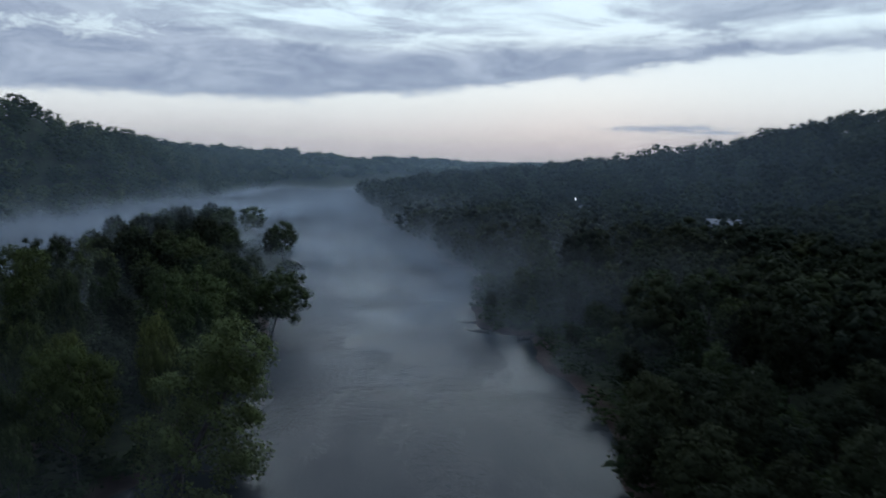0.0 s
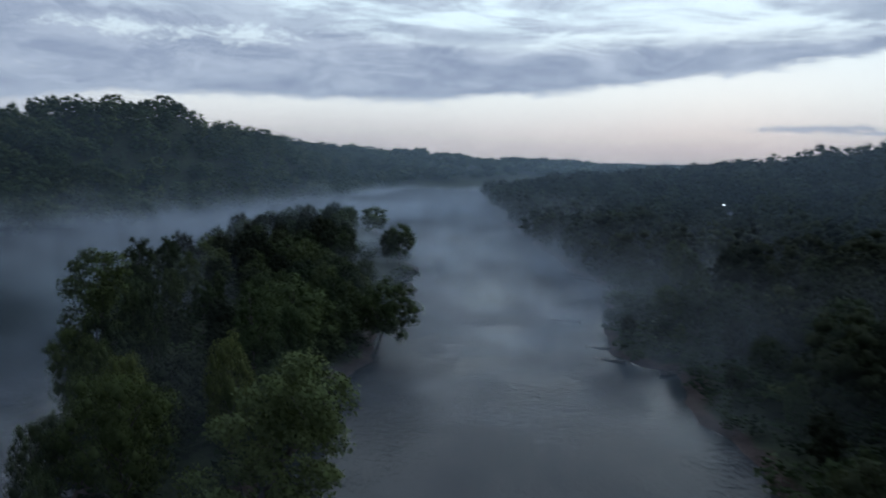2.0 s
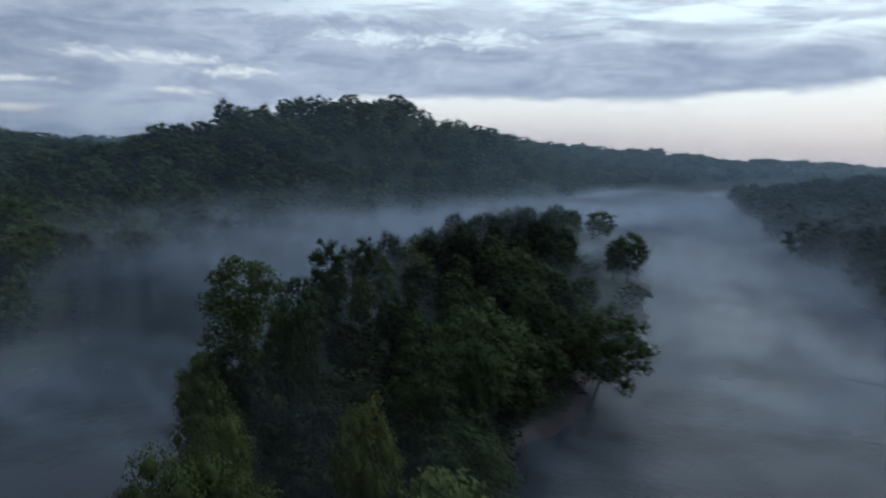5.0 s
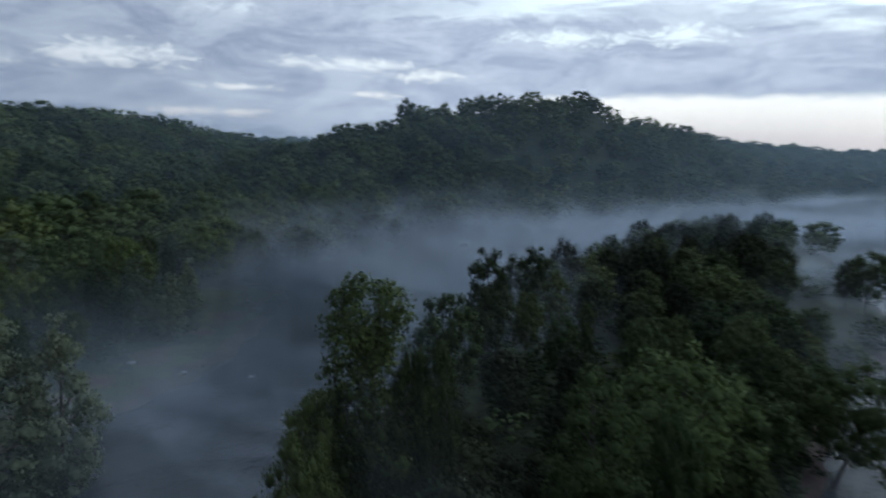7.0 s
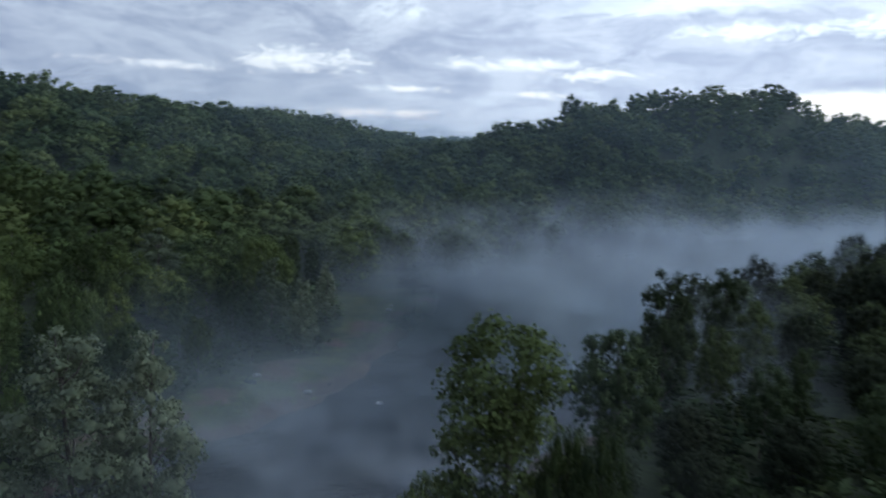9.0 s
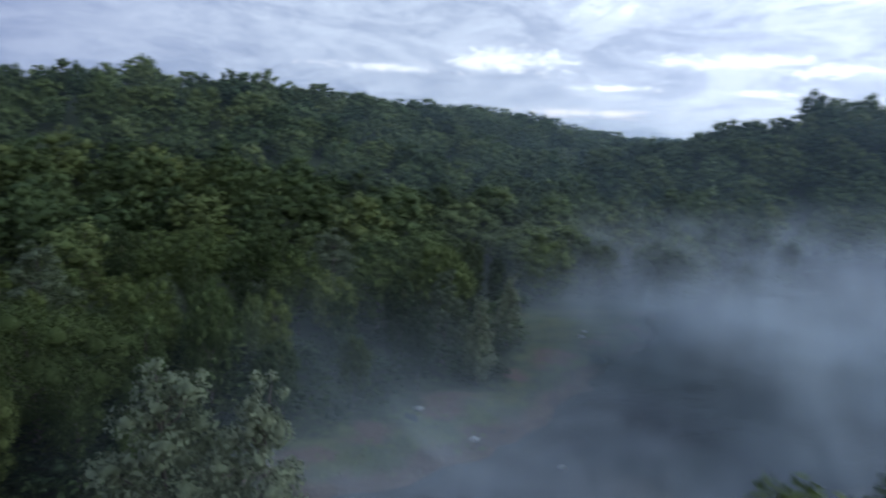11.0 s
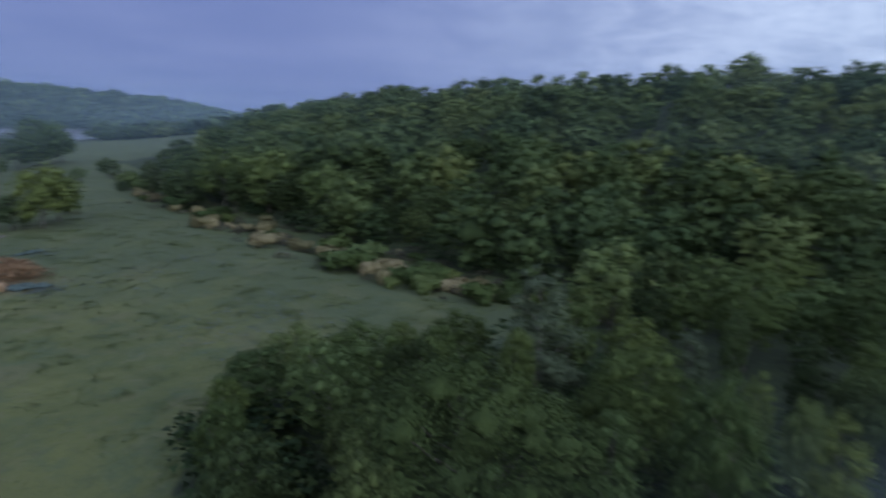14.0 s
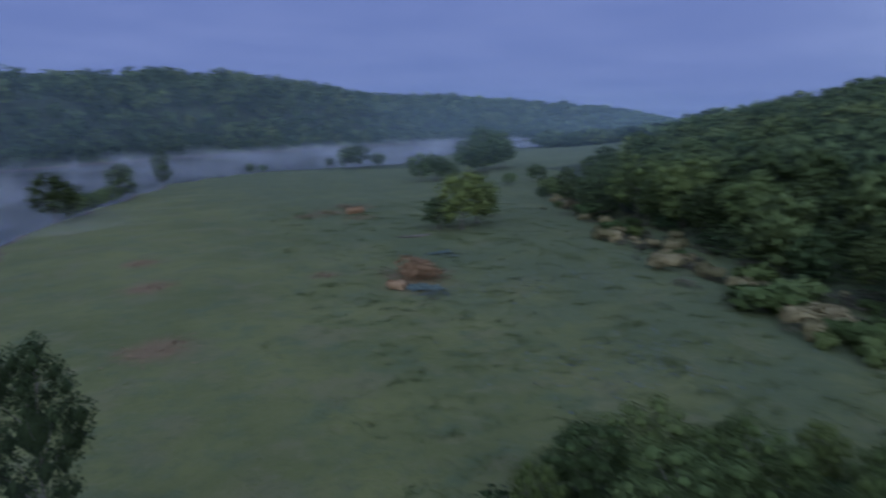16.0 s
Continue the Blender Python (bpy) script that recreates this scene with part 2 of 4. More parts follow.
def water_material():
    m, n = material("river_water")
    pos = n.add("ShaderNodeNewGeometry").outputs["Position"]
    drift = n.noise(n.scaled(pos, 1.0, 0.45, 1.0), 0.05, 4.0)
    small = n.noise(n.scaled(pos, 0.9, 0.6, 1.0), 1.5, 3.0, 0.55, 0.8)
    tiny = n.noise(pos, 5.0, 2.0)
    amount = n.ease(drift, 0.45, 0.62, 0.12, 1.0)
    height = n.math("MULTIPLY", n.math("ADD", small, n.math("MULTIPLY", tiny, 0.2)), amount)
    bump = n.add("ShaderNodeBump", Strength=1.0, Distance=0.25, Height=height)
    colour = n.mix(n.ease(drift, 0.3, 0.7), rgb(0.036, 0.045, 0.052), rgb(0.054, 0.060, 0.064))
    node = n.add("ShaderNodeBsdfPrincipled", Base_Color=colour, Roughness=0.08, IOR=1.33, Normal=bump.outputs[0])
    finish(n, node.outputs[0])
    return m


def mist_material(name, density, grain, tint=(0.82, 0.92, 1.0)):
    m, n = material(name)
    uv = n.add("ShaderNodeUVMap", {"uv_map": "extent"}).outputs[0]
    parts = n.add("ShaderNodeSeparateXYZ", Vector=uv)
    u, v = parts.outputs[0], parts.outputs[1]
    pos = n.add("ShaderNodeNewGeometry").outputs["Position"]
    soft = n.math("MULTIPLY", n.ease(n.math("ABSOLUTE", n.math("SUBTRACT", u, 0.5)), 0.5, 0.1),
                  n.math("MULTIPLY", n.ease(v, 0.0, 0.25), n.ease(v, 1.0, 0.25)))
    cloudy = n.ease(n.noise(n.scaled(pos, 1.0, 1.0, 2.2), grain, 4.0, 0.55), 0.16, 0.80)
    alpha = n.math("MULTIPLY", n.math("MULTIPLY", soft, cloudy), density)
    body = n.add("ShaderNodeMixShader", i0=0.72, i1=n.add("ShaderNodeBsdfDiffuse", Color=rgb(*tint)).outputs[0],
                 i2=n.add("ShaderNodeBsdfTranslucent", Color=rgb(*tint)).outputs[0])
    finish(n, n.add("ShaderNodeMixShader", i0=alpha, i1=n.add("ShaderNodeBsdfTransparent").outputs[0], i2=body.outputs[0]).outputs[0])
    return m


GROUND, WATER = ground_material(), water_material()
MIST = mist_material("mist", 0.30, 0.03)
MIST_FAR = mist_material("far_mist", 0.30, 0.006, (0.84, 0.94, 1.0))
MIST_THIN = mist_material("thin_mist", 0.14, 0.02)
MIST_VEIL = mist_material("mist_veil", 0.105, 0.02)
MIST_SOUTH = mist_material("south_mist", 0.30, 0.008, (0.86, 0.88, 0.98))
MIST_SOFT = mist_material("soft_mist", 0.050, 0.02, (0.76, 0.90, 0.95))
MIST_LOW = mist_material("low_mist", 0.17, 0.01, (0.84, 0.90, 1.0))
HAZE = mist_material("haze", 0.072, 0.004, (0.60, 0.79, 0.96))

# ---------------------------------------------------------------- plan
LEFT_BANK = [(-1400, -1060), (-760, -860), (-470, -680), (-306, -539), (-207, -396), (-171, -376), (-104, -343), (-65, -281),
             (-56, -234), (-37, -154), (-36, -126), (-44, -60), (-60, -10), (-80, 30), (-97, 65), (-106, 88), (-118, 106),
             (-137, 128), (-158, 155), (-176, 193), (-190, 235), (-203, 285), (-205, 340), (-192, 420), (-182, 520),
             (-170, 640), (-120, 760), (-40, 850), (200, 900)]
RIGHT_BANK = [(200, 800), (40, 760), (-50, 690), (-77, 600), (-42, 420), (-16, 315), (0, 240), (12, 213), (9, 175), (8, 149),
              (19, 137), (22, 105), (25, 60), (34, 0), (52, -100), (62, -250), (36, -391), (-48, -519), (-212, -690),
              (-400, -850), (-700, -1000), (-1400, -1260)]
RIVER = np.array(LEFT_BANK + RIGHT_BANK, float)
ISLAND = np.array([(-42, 50), (-36, 60), (-34, 74), (-36, 94), (-38, 116), (-38, 148), (-46, 170), (-44, 198), (-54, 240), (-70, 285), (-100, 345),
                   (-126, 335), (-131, 280), (-126, 230), (-111, 180), (-95, 140), (-85, 118), (-68, 98), (-55, 80), (-47, 62)], float)
POOLS = [(-116.5, 97.5, 1.7), (-119.6, 93.2, 0.9), (-139.0, 125.8, 1.9), (-149.5, 140.5, 1.7), (-117.5, 103.5, 0.9)]   # standing water on the bar: x, y, radius
CREEK = np.array([(-260, -235), (-222, -165), (-205, -115), (-192, -70), (-183, -20), (-178, 15), (-190, 50)], float)
# ridges: crest points with the height of the tree tops, and the half width of the slope
RIDGES = [([(-347, 265, 38), (-326, 294, 46), (-309, 330, 60), (-294, 372, 71), (-267, 407, 72), (-254, 451, 59), (-286, 627, 53),
            (-248, 813, 47), (-157, 1139, 38), (0, 1500, 38)], 75),
          ([(-660, -700, 12), (-629, -637, 18), (-564, -429, 44), (-500, -295, 47), (-429, -240, 47), (-385, -155, 49), (-345, -45, 52),
            (-367, 27, 58), (-402, 75, 58), (-425, 143, 54), (-455, 190, 55), (-466, 245, 50), (-480, 300, 40)], 105),
          ([(150, -430, 50), (63, -512, 63), (31, -601, 68), (-19, -649, 76), (-122, -782, 81), (-214, -875, 74), (-294, -963, 68),
            (-637, -1222, 70), (-963, -1393, 62), (-1178, -1492, 43), (-1380, -1640, 18)], 120),
          ([(60, 590, 28), (93, 552, 34), (138, 522, 40), (178, 467, 46), (219, 427, 58), (240, 369, 65), (290, 250, 78), (320, 100, 80)], 105),
          ([(-900, 1500, 50), (-147, 1300, 26), (-49, 1599, 30), (182, 1891, 26), (700, 2000, 26), (1500, 1700, 50)], 300),
          ([(-1300, 600, 45), (-1150, 700, 50), (-1100, 800, 52)], 160)]


def edge_distance(px, py, poly, closed=True):
    """Distance of points to a chain of segments, and how far along it (0 to the number of segments) the nearest place lies."""
    best = np.full(px.shape, 1e9)
    along = np.zeros(px.shape)
    count = len(poly) if closed else len(poly) - 1
    for i in range(count):
        (ax, ay), (bx, by) = poly[i][:2], poly[(i + 1) % len(poly)][:2]
        s = np.clip(((px - ax) * (bx - ax) + (py - ay) * (by - ay)) / ((bx - ax) ** 2 + (by - ay) ** 2), 0, 1)
        d = np.hypot(px - ax - s * (bx - ax), py - ay - s * (by - ay))
        near = d < best
        best[near], along[near] = d[near], (i + s)[near]
    return best, along


def inside(px, py, poly):
    hit = np.zeros(px.shape, bool)
    for i in range(len(poly)):
        (ax, ay), (bx, by) = poly[i], poly[(i + 1) % len(poly)]
        if ay != by:
            hit ^= ((ay > py) != (by > py)) & (px < (bx - ax) * (py - ay) / (by - ay) + ax)
    return hit


def ease(v, lo, hi):
    s = np.clip((v - lo) / (hi - lo), 0, 1)
    return s * s * (3 - 2 * s)


def wave(px, py, step, seed):
    """A smooth random field, about -1 to 1, with bumps about step wide."""
    rng = np.random.RandomState(seed)
    out = np.zeros(np.shape(px))
    for k in range(7):
        a, ph = rng.uniform(0, 2 * math.pi, 2)
        f = 2 * math.pi / (step * rng.uniform(0.7, 1.6))
        out += np.sin((px * math.cos(a) + py * math.sin(a)) * f + ph)
    return out / 3.2


def shore(px, py):
    """Metres to the nearest shoreline: above nought on land, below in the river."""
    px, py = np.asarray(px, float), np.asarray(py, float)
    wx = px + 2.2 * wave(px, py, 26, 3) + 0.9 * wave(px, py, 9, 4)
    wy = py + 2.2 * wave(px, py, 26, 5) + 0.9 * wave(px, py, 9, 6)
    dr, _ = edge_distance(wx, wy, RIVER)
    di, _ = edge_distance(wx, wy, ISLAND)
    return np.where(inside(wx, wy, RIVER), np.where(inside(wx, wy, ISLAND), di, -np.minimum(dr, di)), dr)


def hill(px, py):
    out = np.zeros(np.shape(px))
    for crest, width in RIDGES:
        pts = np.array(crest, float)
        d, along = edge_distance(px, py, pts, closed=False)
        top = np.interp(along, np.arange(len(pts)), pts[:, 2]) - 15.0
        out = np.maximum(out, top * np.exp(-(d / width) ** 2) * (1 + 0.08 * wave(px, py, 45, 11)))
    return out


def height(px, py):
    px, py = np.asarray(px, float), np.asarray(py, float)
    s = shore(px, py)
    land = 1.5 * ease(s, 0, 6) + 0.9 * ease(s, 4, 40) + 0.25 * wave(px, py, 14, 8) * ease(s, 3, 12)
    dc, _ = edge_distance(px, py, CREEK, closed=False)
    land = land - 1.6 * ease(dc, 6, 1.5) * ease(s, 3, 10)
    land = land + hill(px, py) * ease(s, 2, 55) * (0.12 + 0.88 * ease(dc, 3, 34))
    for qx, qy, qr in POOLS:
        land = land - 0.45 * ease(np.hypot(px - qx, py - qy), qr * 1.15, qr * 0.4)
    return np.where(s > 0, land, np.maximum(s * 0.3, -2.5))



def meadow_edge(x):
    return np.interp(x, [-190, -152, -135, -122, -112, -105, -99, -70], [42, 37, 28, 22, 22, 34, 52, 56])


CLEARINGS = [(113, 267, 17), (79, 366, 14), (103, 244, 12), (93, 221, 11), (68, 313, 10), (72, 337, 11), (112, 345, 10)]   # yards on the right bank: x, y, radius


def on_low_bar(x, y):
    """The low grassy bar on the left bank: narrow at first, then wide."""
    return (shore(x, y) < np.interp(y, [70, 84, 95, 106, 112, 119, 150], [12.5, 12, 10, 6.5, 11, 24, 22])) & (x < -100) & (x > -165) & (y > 70) & (y < 150)


def wooded(x, y):
    """Where woods grow: not in the river, on the meadows or where single trees stand."""
    ok = shore(x, y) > 2.5
    meadow = (x > -262) & (x < 0) & (y > -330) & (y < meadow_edge(x)) & (
        x > np.interp(y, [-330, -235, -165, -115, -70, -20, 15, 50], [-300, -270, -235, -214, -200, -192, -187, -200]))
    far_meadow = (x < -230) & (x > -520) & (y < -280) & (y > -560) & (y > x * 0.4 - 420)
    for cx, cy, cr in CLEARINGS:
        ok = ok & (np.hypot(x - cx, y - cy) > cr)
    bar = on_low_bar(x, y)
    return ok & ~bar & ~meadow & ~far_meadow 


# ---------------------------------------------------------------- mesh helpers


def mesh_from(name, verts, faces, mat, uv=None, smooth=False, normals=None):
    """A mesh from an (n, 3) array of places and an (m, k) array of corners."""
    data = bpy.data.meshes.new(name)
    faces = np.asarray(faces, np.int32)
    k = faces.shape[1]
    data.vertices.add(len(verts))
    data.vertices.foreach_set("co", np.asarray(verts, np.float32).ravel())
    data.loops.add(faces.size)
    data.loops.foreach_set("vertex_index", faces.ravel())
    data.polygons.add(len(faces))
    data.polygons.foreach_set("loop_start", np.arange(0, faces.size, k, dtype=np.int32))
    if smooth:
        data.polygons.foreach_set("use_smooth", np.ones(len(faces), bool))
    if uv is not None:
        data.uv_layers.new(name="extent").data.foreach_set("uv", np.asarray(uv, np.float32)[faces.ravel()].ravel())
    data.update(calc_edges=True)
    data.materials.append(mat)
    if normals is not None:
        data.normals_split_custom_set_from_vertices(np.asarray(normals, np.float32))
    return data


def part(name, data, parent, label=""):
    ob = new(name, data)
    ob.parent = parent
    return tagged(ob, label)


# ---------------------------------------------------------------- ground and river
grid = np.linspace(-1, 1, 311)
reach = 430 * grid + 3900 * np.sign(grid) * np.abs(grid) ** 9
gx, gy = np.meshgrid(reach - 70, reach + 60)
verts = np.stack([gx.ravel(), gy.ravel(), height(gx.ravel(), gy.ravel())], 1)
n = len(grid)
quad = (np.arange(n - 1)[:, None] * n + np.arange(n - 1)[None, :]).ravel()
ground = new("ground", mesh_from("ground", verts, np.stack([quad, quad + 1, quad + n + 1, quad + n], 1), GROUND, smooth=True))
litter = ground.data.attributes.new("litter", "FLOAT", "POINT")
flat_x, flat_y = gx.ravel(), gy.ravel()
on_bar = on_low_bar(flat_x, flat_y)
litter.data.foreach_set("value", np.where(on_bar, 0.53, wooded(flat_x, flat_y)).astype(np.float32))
bare = ground.data.attributes.new("bare", "FLOAT", "POINT")
strip = np.exp(-((shore(flat_x, flat_y) - 8.0) / 2.4) ** 2) * (0.75 + 0.5 * wave(flat_x, flat_y, 11, 15))
bare.data.foreach_set("value", np.where(on_bar, np.clip(strip, 0, 1), 0.0).astype(np.float32))
dry = np.zeros(flat_x.shape)
DRY = [(-78, -60, 5), (-74, -82, 4), (-82, -25, 5), (-123, -147, 7), (-131, -133, 5), (-133, -160, 8), (-124, -46, 6), (-110, -60, 3), (-116, -140, 5), (-127, -54, 7)]   # x, y, radius
for cx, cy, cr in DRY:
    dry = np.maximum(dry, np.exp(-((flat_x - cx) ** 2 + (flat_y - cy) ** 2) / (cr * cr)))
ground.data.attributes.new("dry", "FLOAT", "POINT").data.foreach_set("value", dry.astype(np.float32))
rank = 0.75 * ease(-flat_x - 0.25 * flat_y, 105, 165) + 0.22 * wave(flat_x, flat_y, 22, 17)
ground.data.attributes.new("rank", "FLOAT", "POINT").data.foreach_set("value", np.clip(rank, 0, 1).astype(np.float32))
tagged(ground, "green meadow, muddy banks and wooded hills of a river valley", "ground", kind="structure")

wx, wy = np.meshgrid(np.linspace(-1700, 700, 61), np.linspace(-1900, 1300, 61))
verts = np.stack([wx.ravel(), wy.ravel(), 0 * wx.ravel()], 1)
quad = (np.arange(60)[:, None] * 61 + np.arange(60)[None, :]).ravel()
water = new("river", mesh_from("river", verts, np.stack([quad, quad + 1, quad + 62, quad + 61], 1), WATER, smooth=True))
tagged(water, "calm grey river water with faint ripples", "river", kind="structure")

# ---------------------------------------------------------------- trees


def tube(path, radii, sides=6):
    path, verts, faces = np.asarray(path, float), [], []
    for i, p in enumerate(path):
        d = path[min(i + 1, len(path) - 1)] - path[max(i - 1, 0)]
        d /= np.linalg.norm(d)
        u = np.cross(d, (0.3, 1.0, 0.2))
        u /= np.linalg.norm(u)
        v = np.cross(d, u)
        for k in range(sides):
            a = 2 * math.pi * k / sides
            verts.append(p + radii[i] * (math.cos(a) * u + math.sin(a) * v))
    for i in range(len(path) - 1):
        for k in range(sides):
            j = (k + 1) % sides
            faces.append((i * sides + k, i * sides + j, (i + 1) * sides + j, (i + 1) * sides + k))
    return np.array(verts), np.array(faces)


def joined(pieces):
    verts, faces, at = [], [], 0
    for v, f in pieces:
        verts.append(v)
        faces.append(f + at)
        at += len(v)
    return np.concatenate(verts), np.concatenate(faces)


def leaves(rng, centres, outward, size, droop=0.0):
    """A three-cornered spray of leaves at each centre, facing roughly outward."""
    n = len(centres)
    normal = outward * 0.9 + rng.normal(0, 0.85 if size < 0.3 else 0.6, (n, 3)) + np.array([0, 0, 0.15])
    normal /= np.linalg.norm(normal, axis=1)[:, None]
    a = np.cross(normal, rng.normal(0, 1, (n, 3)))
    a /= np.linalg.norm(a, axis=1)[:, None]
    b = np.cross(normal, a)
    s = (size * rng.uniform(0.55, 1.35, n))[:, None]
    a[:, 2] -= droop
    corners = [centres - a * s * 0.7, centres + a * s * 0.4 - b * s * 0.5, centres + a * s * 0.4 + b * s * 0.5]
    verts = np.stack(corners, 1).reshape(-1, 3)
    soft = outward * 1.0 + normal * 0.35 + np.array([0, 0, 0.2])
    soft /= np.linalg.norm(soft, axis=1)[:, None]
    return verts, np.arange(3 * n).reshape(n, 3), np.repeat(soft, 3, 0)


# kinds of crown: masses, how far down they reach, half height over tree height, smallest and largest mass over the radius
CROWNS = {"broad": (44, 0.92, 0.41, 0.15, 0.30), "dome": (28, 0.92, 0.45, 0.22, 0.36), "cap": (17, 0.85, 0.47, 0.24, 0.38), "oval": (42, 0.92, 0.44, 0.17, 0.32)}
OCTA = np.array([(1, 0, 0), (0, 1, 0), (-1, 0, 0), (0, -1, 0), (0, 0, 1), (0, 0, -1)], float)
OCTA_FACES = np.array([(0, 1, 4), (1, 2, 4), (2, 3, 4), (3, 0, 4), (1, 0, 5), (2, 1, 5), (3, 2, 5), (0, 3, 5)])


def cores(rng, lobes, fill):
    """The close twigs and leaves inside each mass of a crown: a rough solid that lets no light through."""
    soup = OCTA[OCTA_FACES].reshape(-1, 3)
    rough = fill + 0.10 * np.sin(soup @ rng.normal(0, 4.0, (3, len(lobes)))).T[:, :, None]
    verts = lobes[:, None, :3] + soup[None] * lobes[:, None, 3:4] * rough * np.array([1.0, 1.0, 0.8])
    return verts.reshape(-1, 3), np.tile(soup, (len(lobes), 1))


def crown_lobes(rng, style, h, r):
    """Centres and radii of the foliage masses of a crown."""
    lobes = []
    if style in CROWNS:
        masses, reach_down, deep, small, large = CROWNS[style]
        half = deep * h                                   # half the crown's height
        for k in range(masses):
            c = 1 - (1 + reach_down) * (k + rng.uniform(0.2, 0.8)) / masses
            a, w = 2.4 * k + rng.uniform(-0.5, 0.5), rng.uniform(0.60, 0.86)
            q = r * w * math.sqrt(max(0.0, 1 - c * c))
            lobes.append((q * math.cos(a), q * math.sin(a), h - half + half * (w + 0.06) * c, r * rng.uniform(small, large)))
        lobes.append((0, 0, h - half, min(r, half) * 0.62))
    elif style == "open":   # a tall crown in loose tiers, with a rounded head
        for k in range(84):
            a, t = 2.4 * k + rng.uniform(-0.8, 0.8), (k + rng.uniform(0, 1)) / 84
            wide = np.interp(t, [0, 0.2, 0.45, 0.60, 0.68, 0.82, 0.94, 1], [0.7, 0.95, 0.95, 0.78, 0.50, 0.60, 0.50, 0.2])
            q = r * wide * math.sqrt(rng.uniform(0.1, 1))
            lobes.append((q * math.cos(a), q * math.sin(a), h * (0.08 + 0.87 * t), r * rng.uniform(0.15, 0.28)))
    elif style == "cone":   # full below, with a plumed, pointed head
        for k in range(40):
            a, t = 2.4 * k + rng.uniform(-0.6, 0.6), (k + rng.uniform(0, 1)) / 40
            q = r * 0.86 * math.sin(math.pi * (0.24 + 0.70 * t)) ** 0.9 * rng.uniform(0.55, 1)
            lobes.append((q * math.cos(a), q * math.sin(a), h * (0.10 + 0.80 * t) * rng.uniform(0.95, 1.05), r * (0.19 + 0.18 * (1 - t))))
        for k in range(7):   # the plumes
            a, q = 0.9 * k, r * rng.uniform(0.05, 0.4)
            lobes.append((q * math.cos(a), q * math.sin(a), h * rng.uniform(0.88, 0.97), r * 0.11))
    else:  # shrub
        for k in range(12):
            a = rng.uniform(0, 2 * math.pi)
            q = r * 0.7 * math.sqrt(rng.uniform(0, 1))
            lobes.append((q * math.cos(a), q * math.sin(a), h * rng.uniform(0.22, 0.72), r * rng.uniform(0.3, 0.45)))
    return np.array(lobes)


def crown(rng, style, h, r, count, size, whole=0.25, solid=True):
    """Sprays of leaves over the outer sides of a crown's masses; those that other masses cover are left out."""
    lobes = crown_lobes(rng, style, h, r)
    weight = lobes[:, 3] ** 2
    tries = 3 * count
    pick = rng.choice(len(lobes), tries, p=weight / weight.sum())
    out = rng.normal(0, 1, (tries, 3))
    out[:, 2] += 0.3
    out /= np.linalg.norm(out, axis=1)[:, None]
    rad = lobes[pick, 3] * (rng.uniform(0.45, 1.2, tries) if style == "open" else rng.uniform(0.68, 1.16, tries))
    flat = np.array([1.0, 1.0, 0.8])
    centres = lobes[pick, :3] + out * rad[:, None] * flat
    covered = np.zeros(tries, bool)
    for k, lobe in enumerate(lobes):
        covered |= (np.linalg.norm((centres - lobe[:3]) / flat, axis=1) < (0.5 if style == "open" else 0.82) * lobe[3]) & (pick != k)
    order = np.argsort(covered, kind="stable")[:count]
    centres, out = centres[order], out[order]
    mass = centres - np.array([0, 0, 0.42 * h])
    mass /= np.linalg.norm(mass, axis=1)[:, None] + 1e-6
    v, f, q = leaves(rng, centres, (1 - whole) * out + whole * mass, size, 0.35 if style == "cone" else 0.1)
    if solid and style != "open":
        cv, cq = cores(rng, lobes, 0.45 if style == "shrub" else 0.6 if count > 1000 else 0.72)
        v, q = np.concatenate([v, cv]), np.concatenate([q, cq])
    return (v, np.arange(len(v)).reshape(-1, 3), q), lobes


def wood(rng, lobes, h, thick, limbs=12):
    lean = rng.uniform(-0.6, 0.6, 2)
    top = lobes[:, 2].max()
    line = [np.array([lean[0] * t * t * 2, lean[1] * t * t * 2, -0.6 + (top + 0.2) * t]) for t in np.linspace(0, 1, 7)]
    pieces = [tube(line, [thick * (1.35 if i == 0 else 1 - 0.86 * i / 6) for i in range(7)], 6)]
    for lx, ly, lz, lr in lobes[:: max(1, len(lobes) // limbs)]:
        t0 = min(0.8, max(0.2, (lz - math.hypot(lx, ly) * 0.75) / top))
        start = np.array([lean[0] * t0 * t0 * 2, lean[1] * t0 * t0 * 2, -0.6 + (top + 0.2) * t0])
        end = np.array([lx, ly, lz])
        bend = (start + end) / 2 + np.array([0, 0, -0.1 * lr]) + rng.normal(0, 0.15, 3)
        pieces.append(tube([start, bend, end], [thick * 0.42 * (1 - 0.5 * t0), thick * 0.26, thick * 0.08], 5))
    return joined(pieces)


def tree_kind(name, seed, style, h, r, count, size, leaf, thick, label, category="tree"):
    """One tree with its trunk and crown, out of which the others are copied."""
    rng = np.random.RandomState(seed)
    (cv, cf, cn), lobes = crown(rng, style, h, r, count, size)
    wv, wf = wood(rng, lobes, h, thick, 12 if count > 8000 else 5)
    ob = tagged(new(name), label, category)
    part("trunk", mesh_from("trunk", wv, wf, BARK, smooth=True), ob, "grey-brown trunk with limbs")
    part("crown", mesh_from("crown", cv, cf, leaf, normals=cn), ob)
    ob["tall"] = h
    return ob


BROAD = "round-crowned green broadleaf tree in full summer leaf"
OPEN = "tall loose-crowned sycamore tree with gaps between its limbs"
GREY = "silver-green pointed willow tree on the river bank"
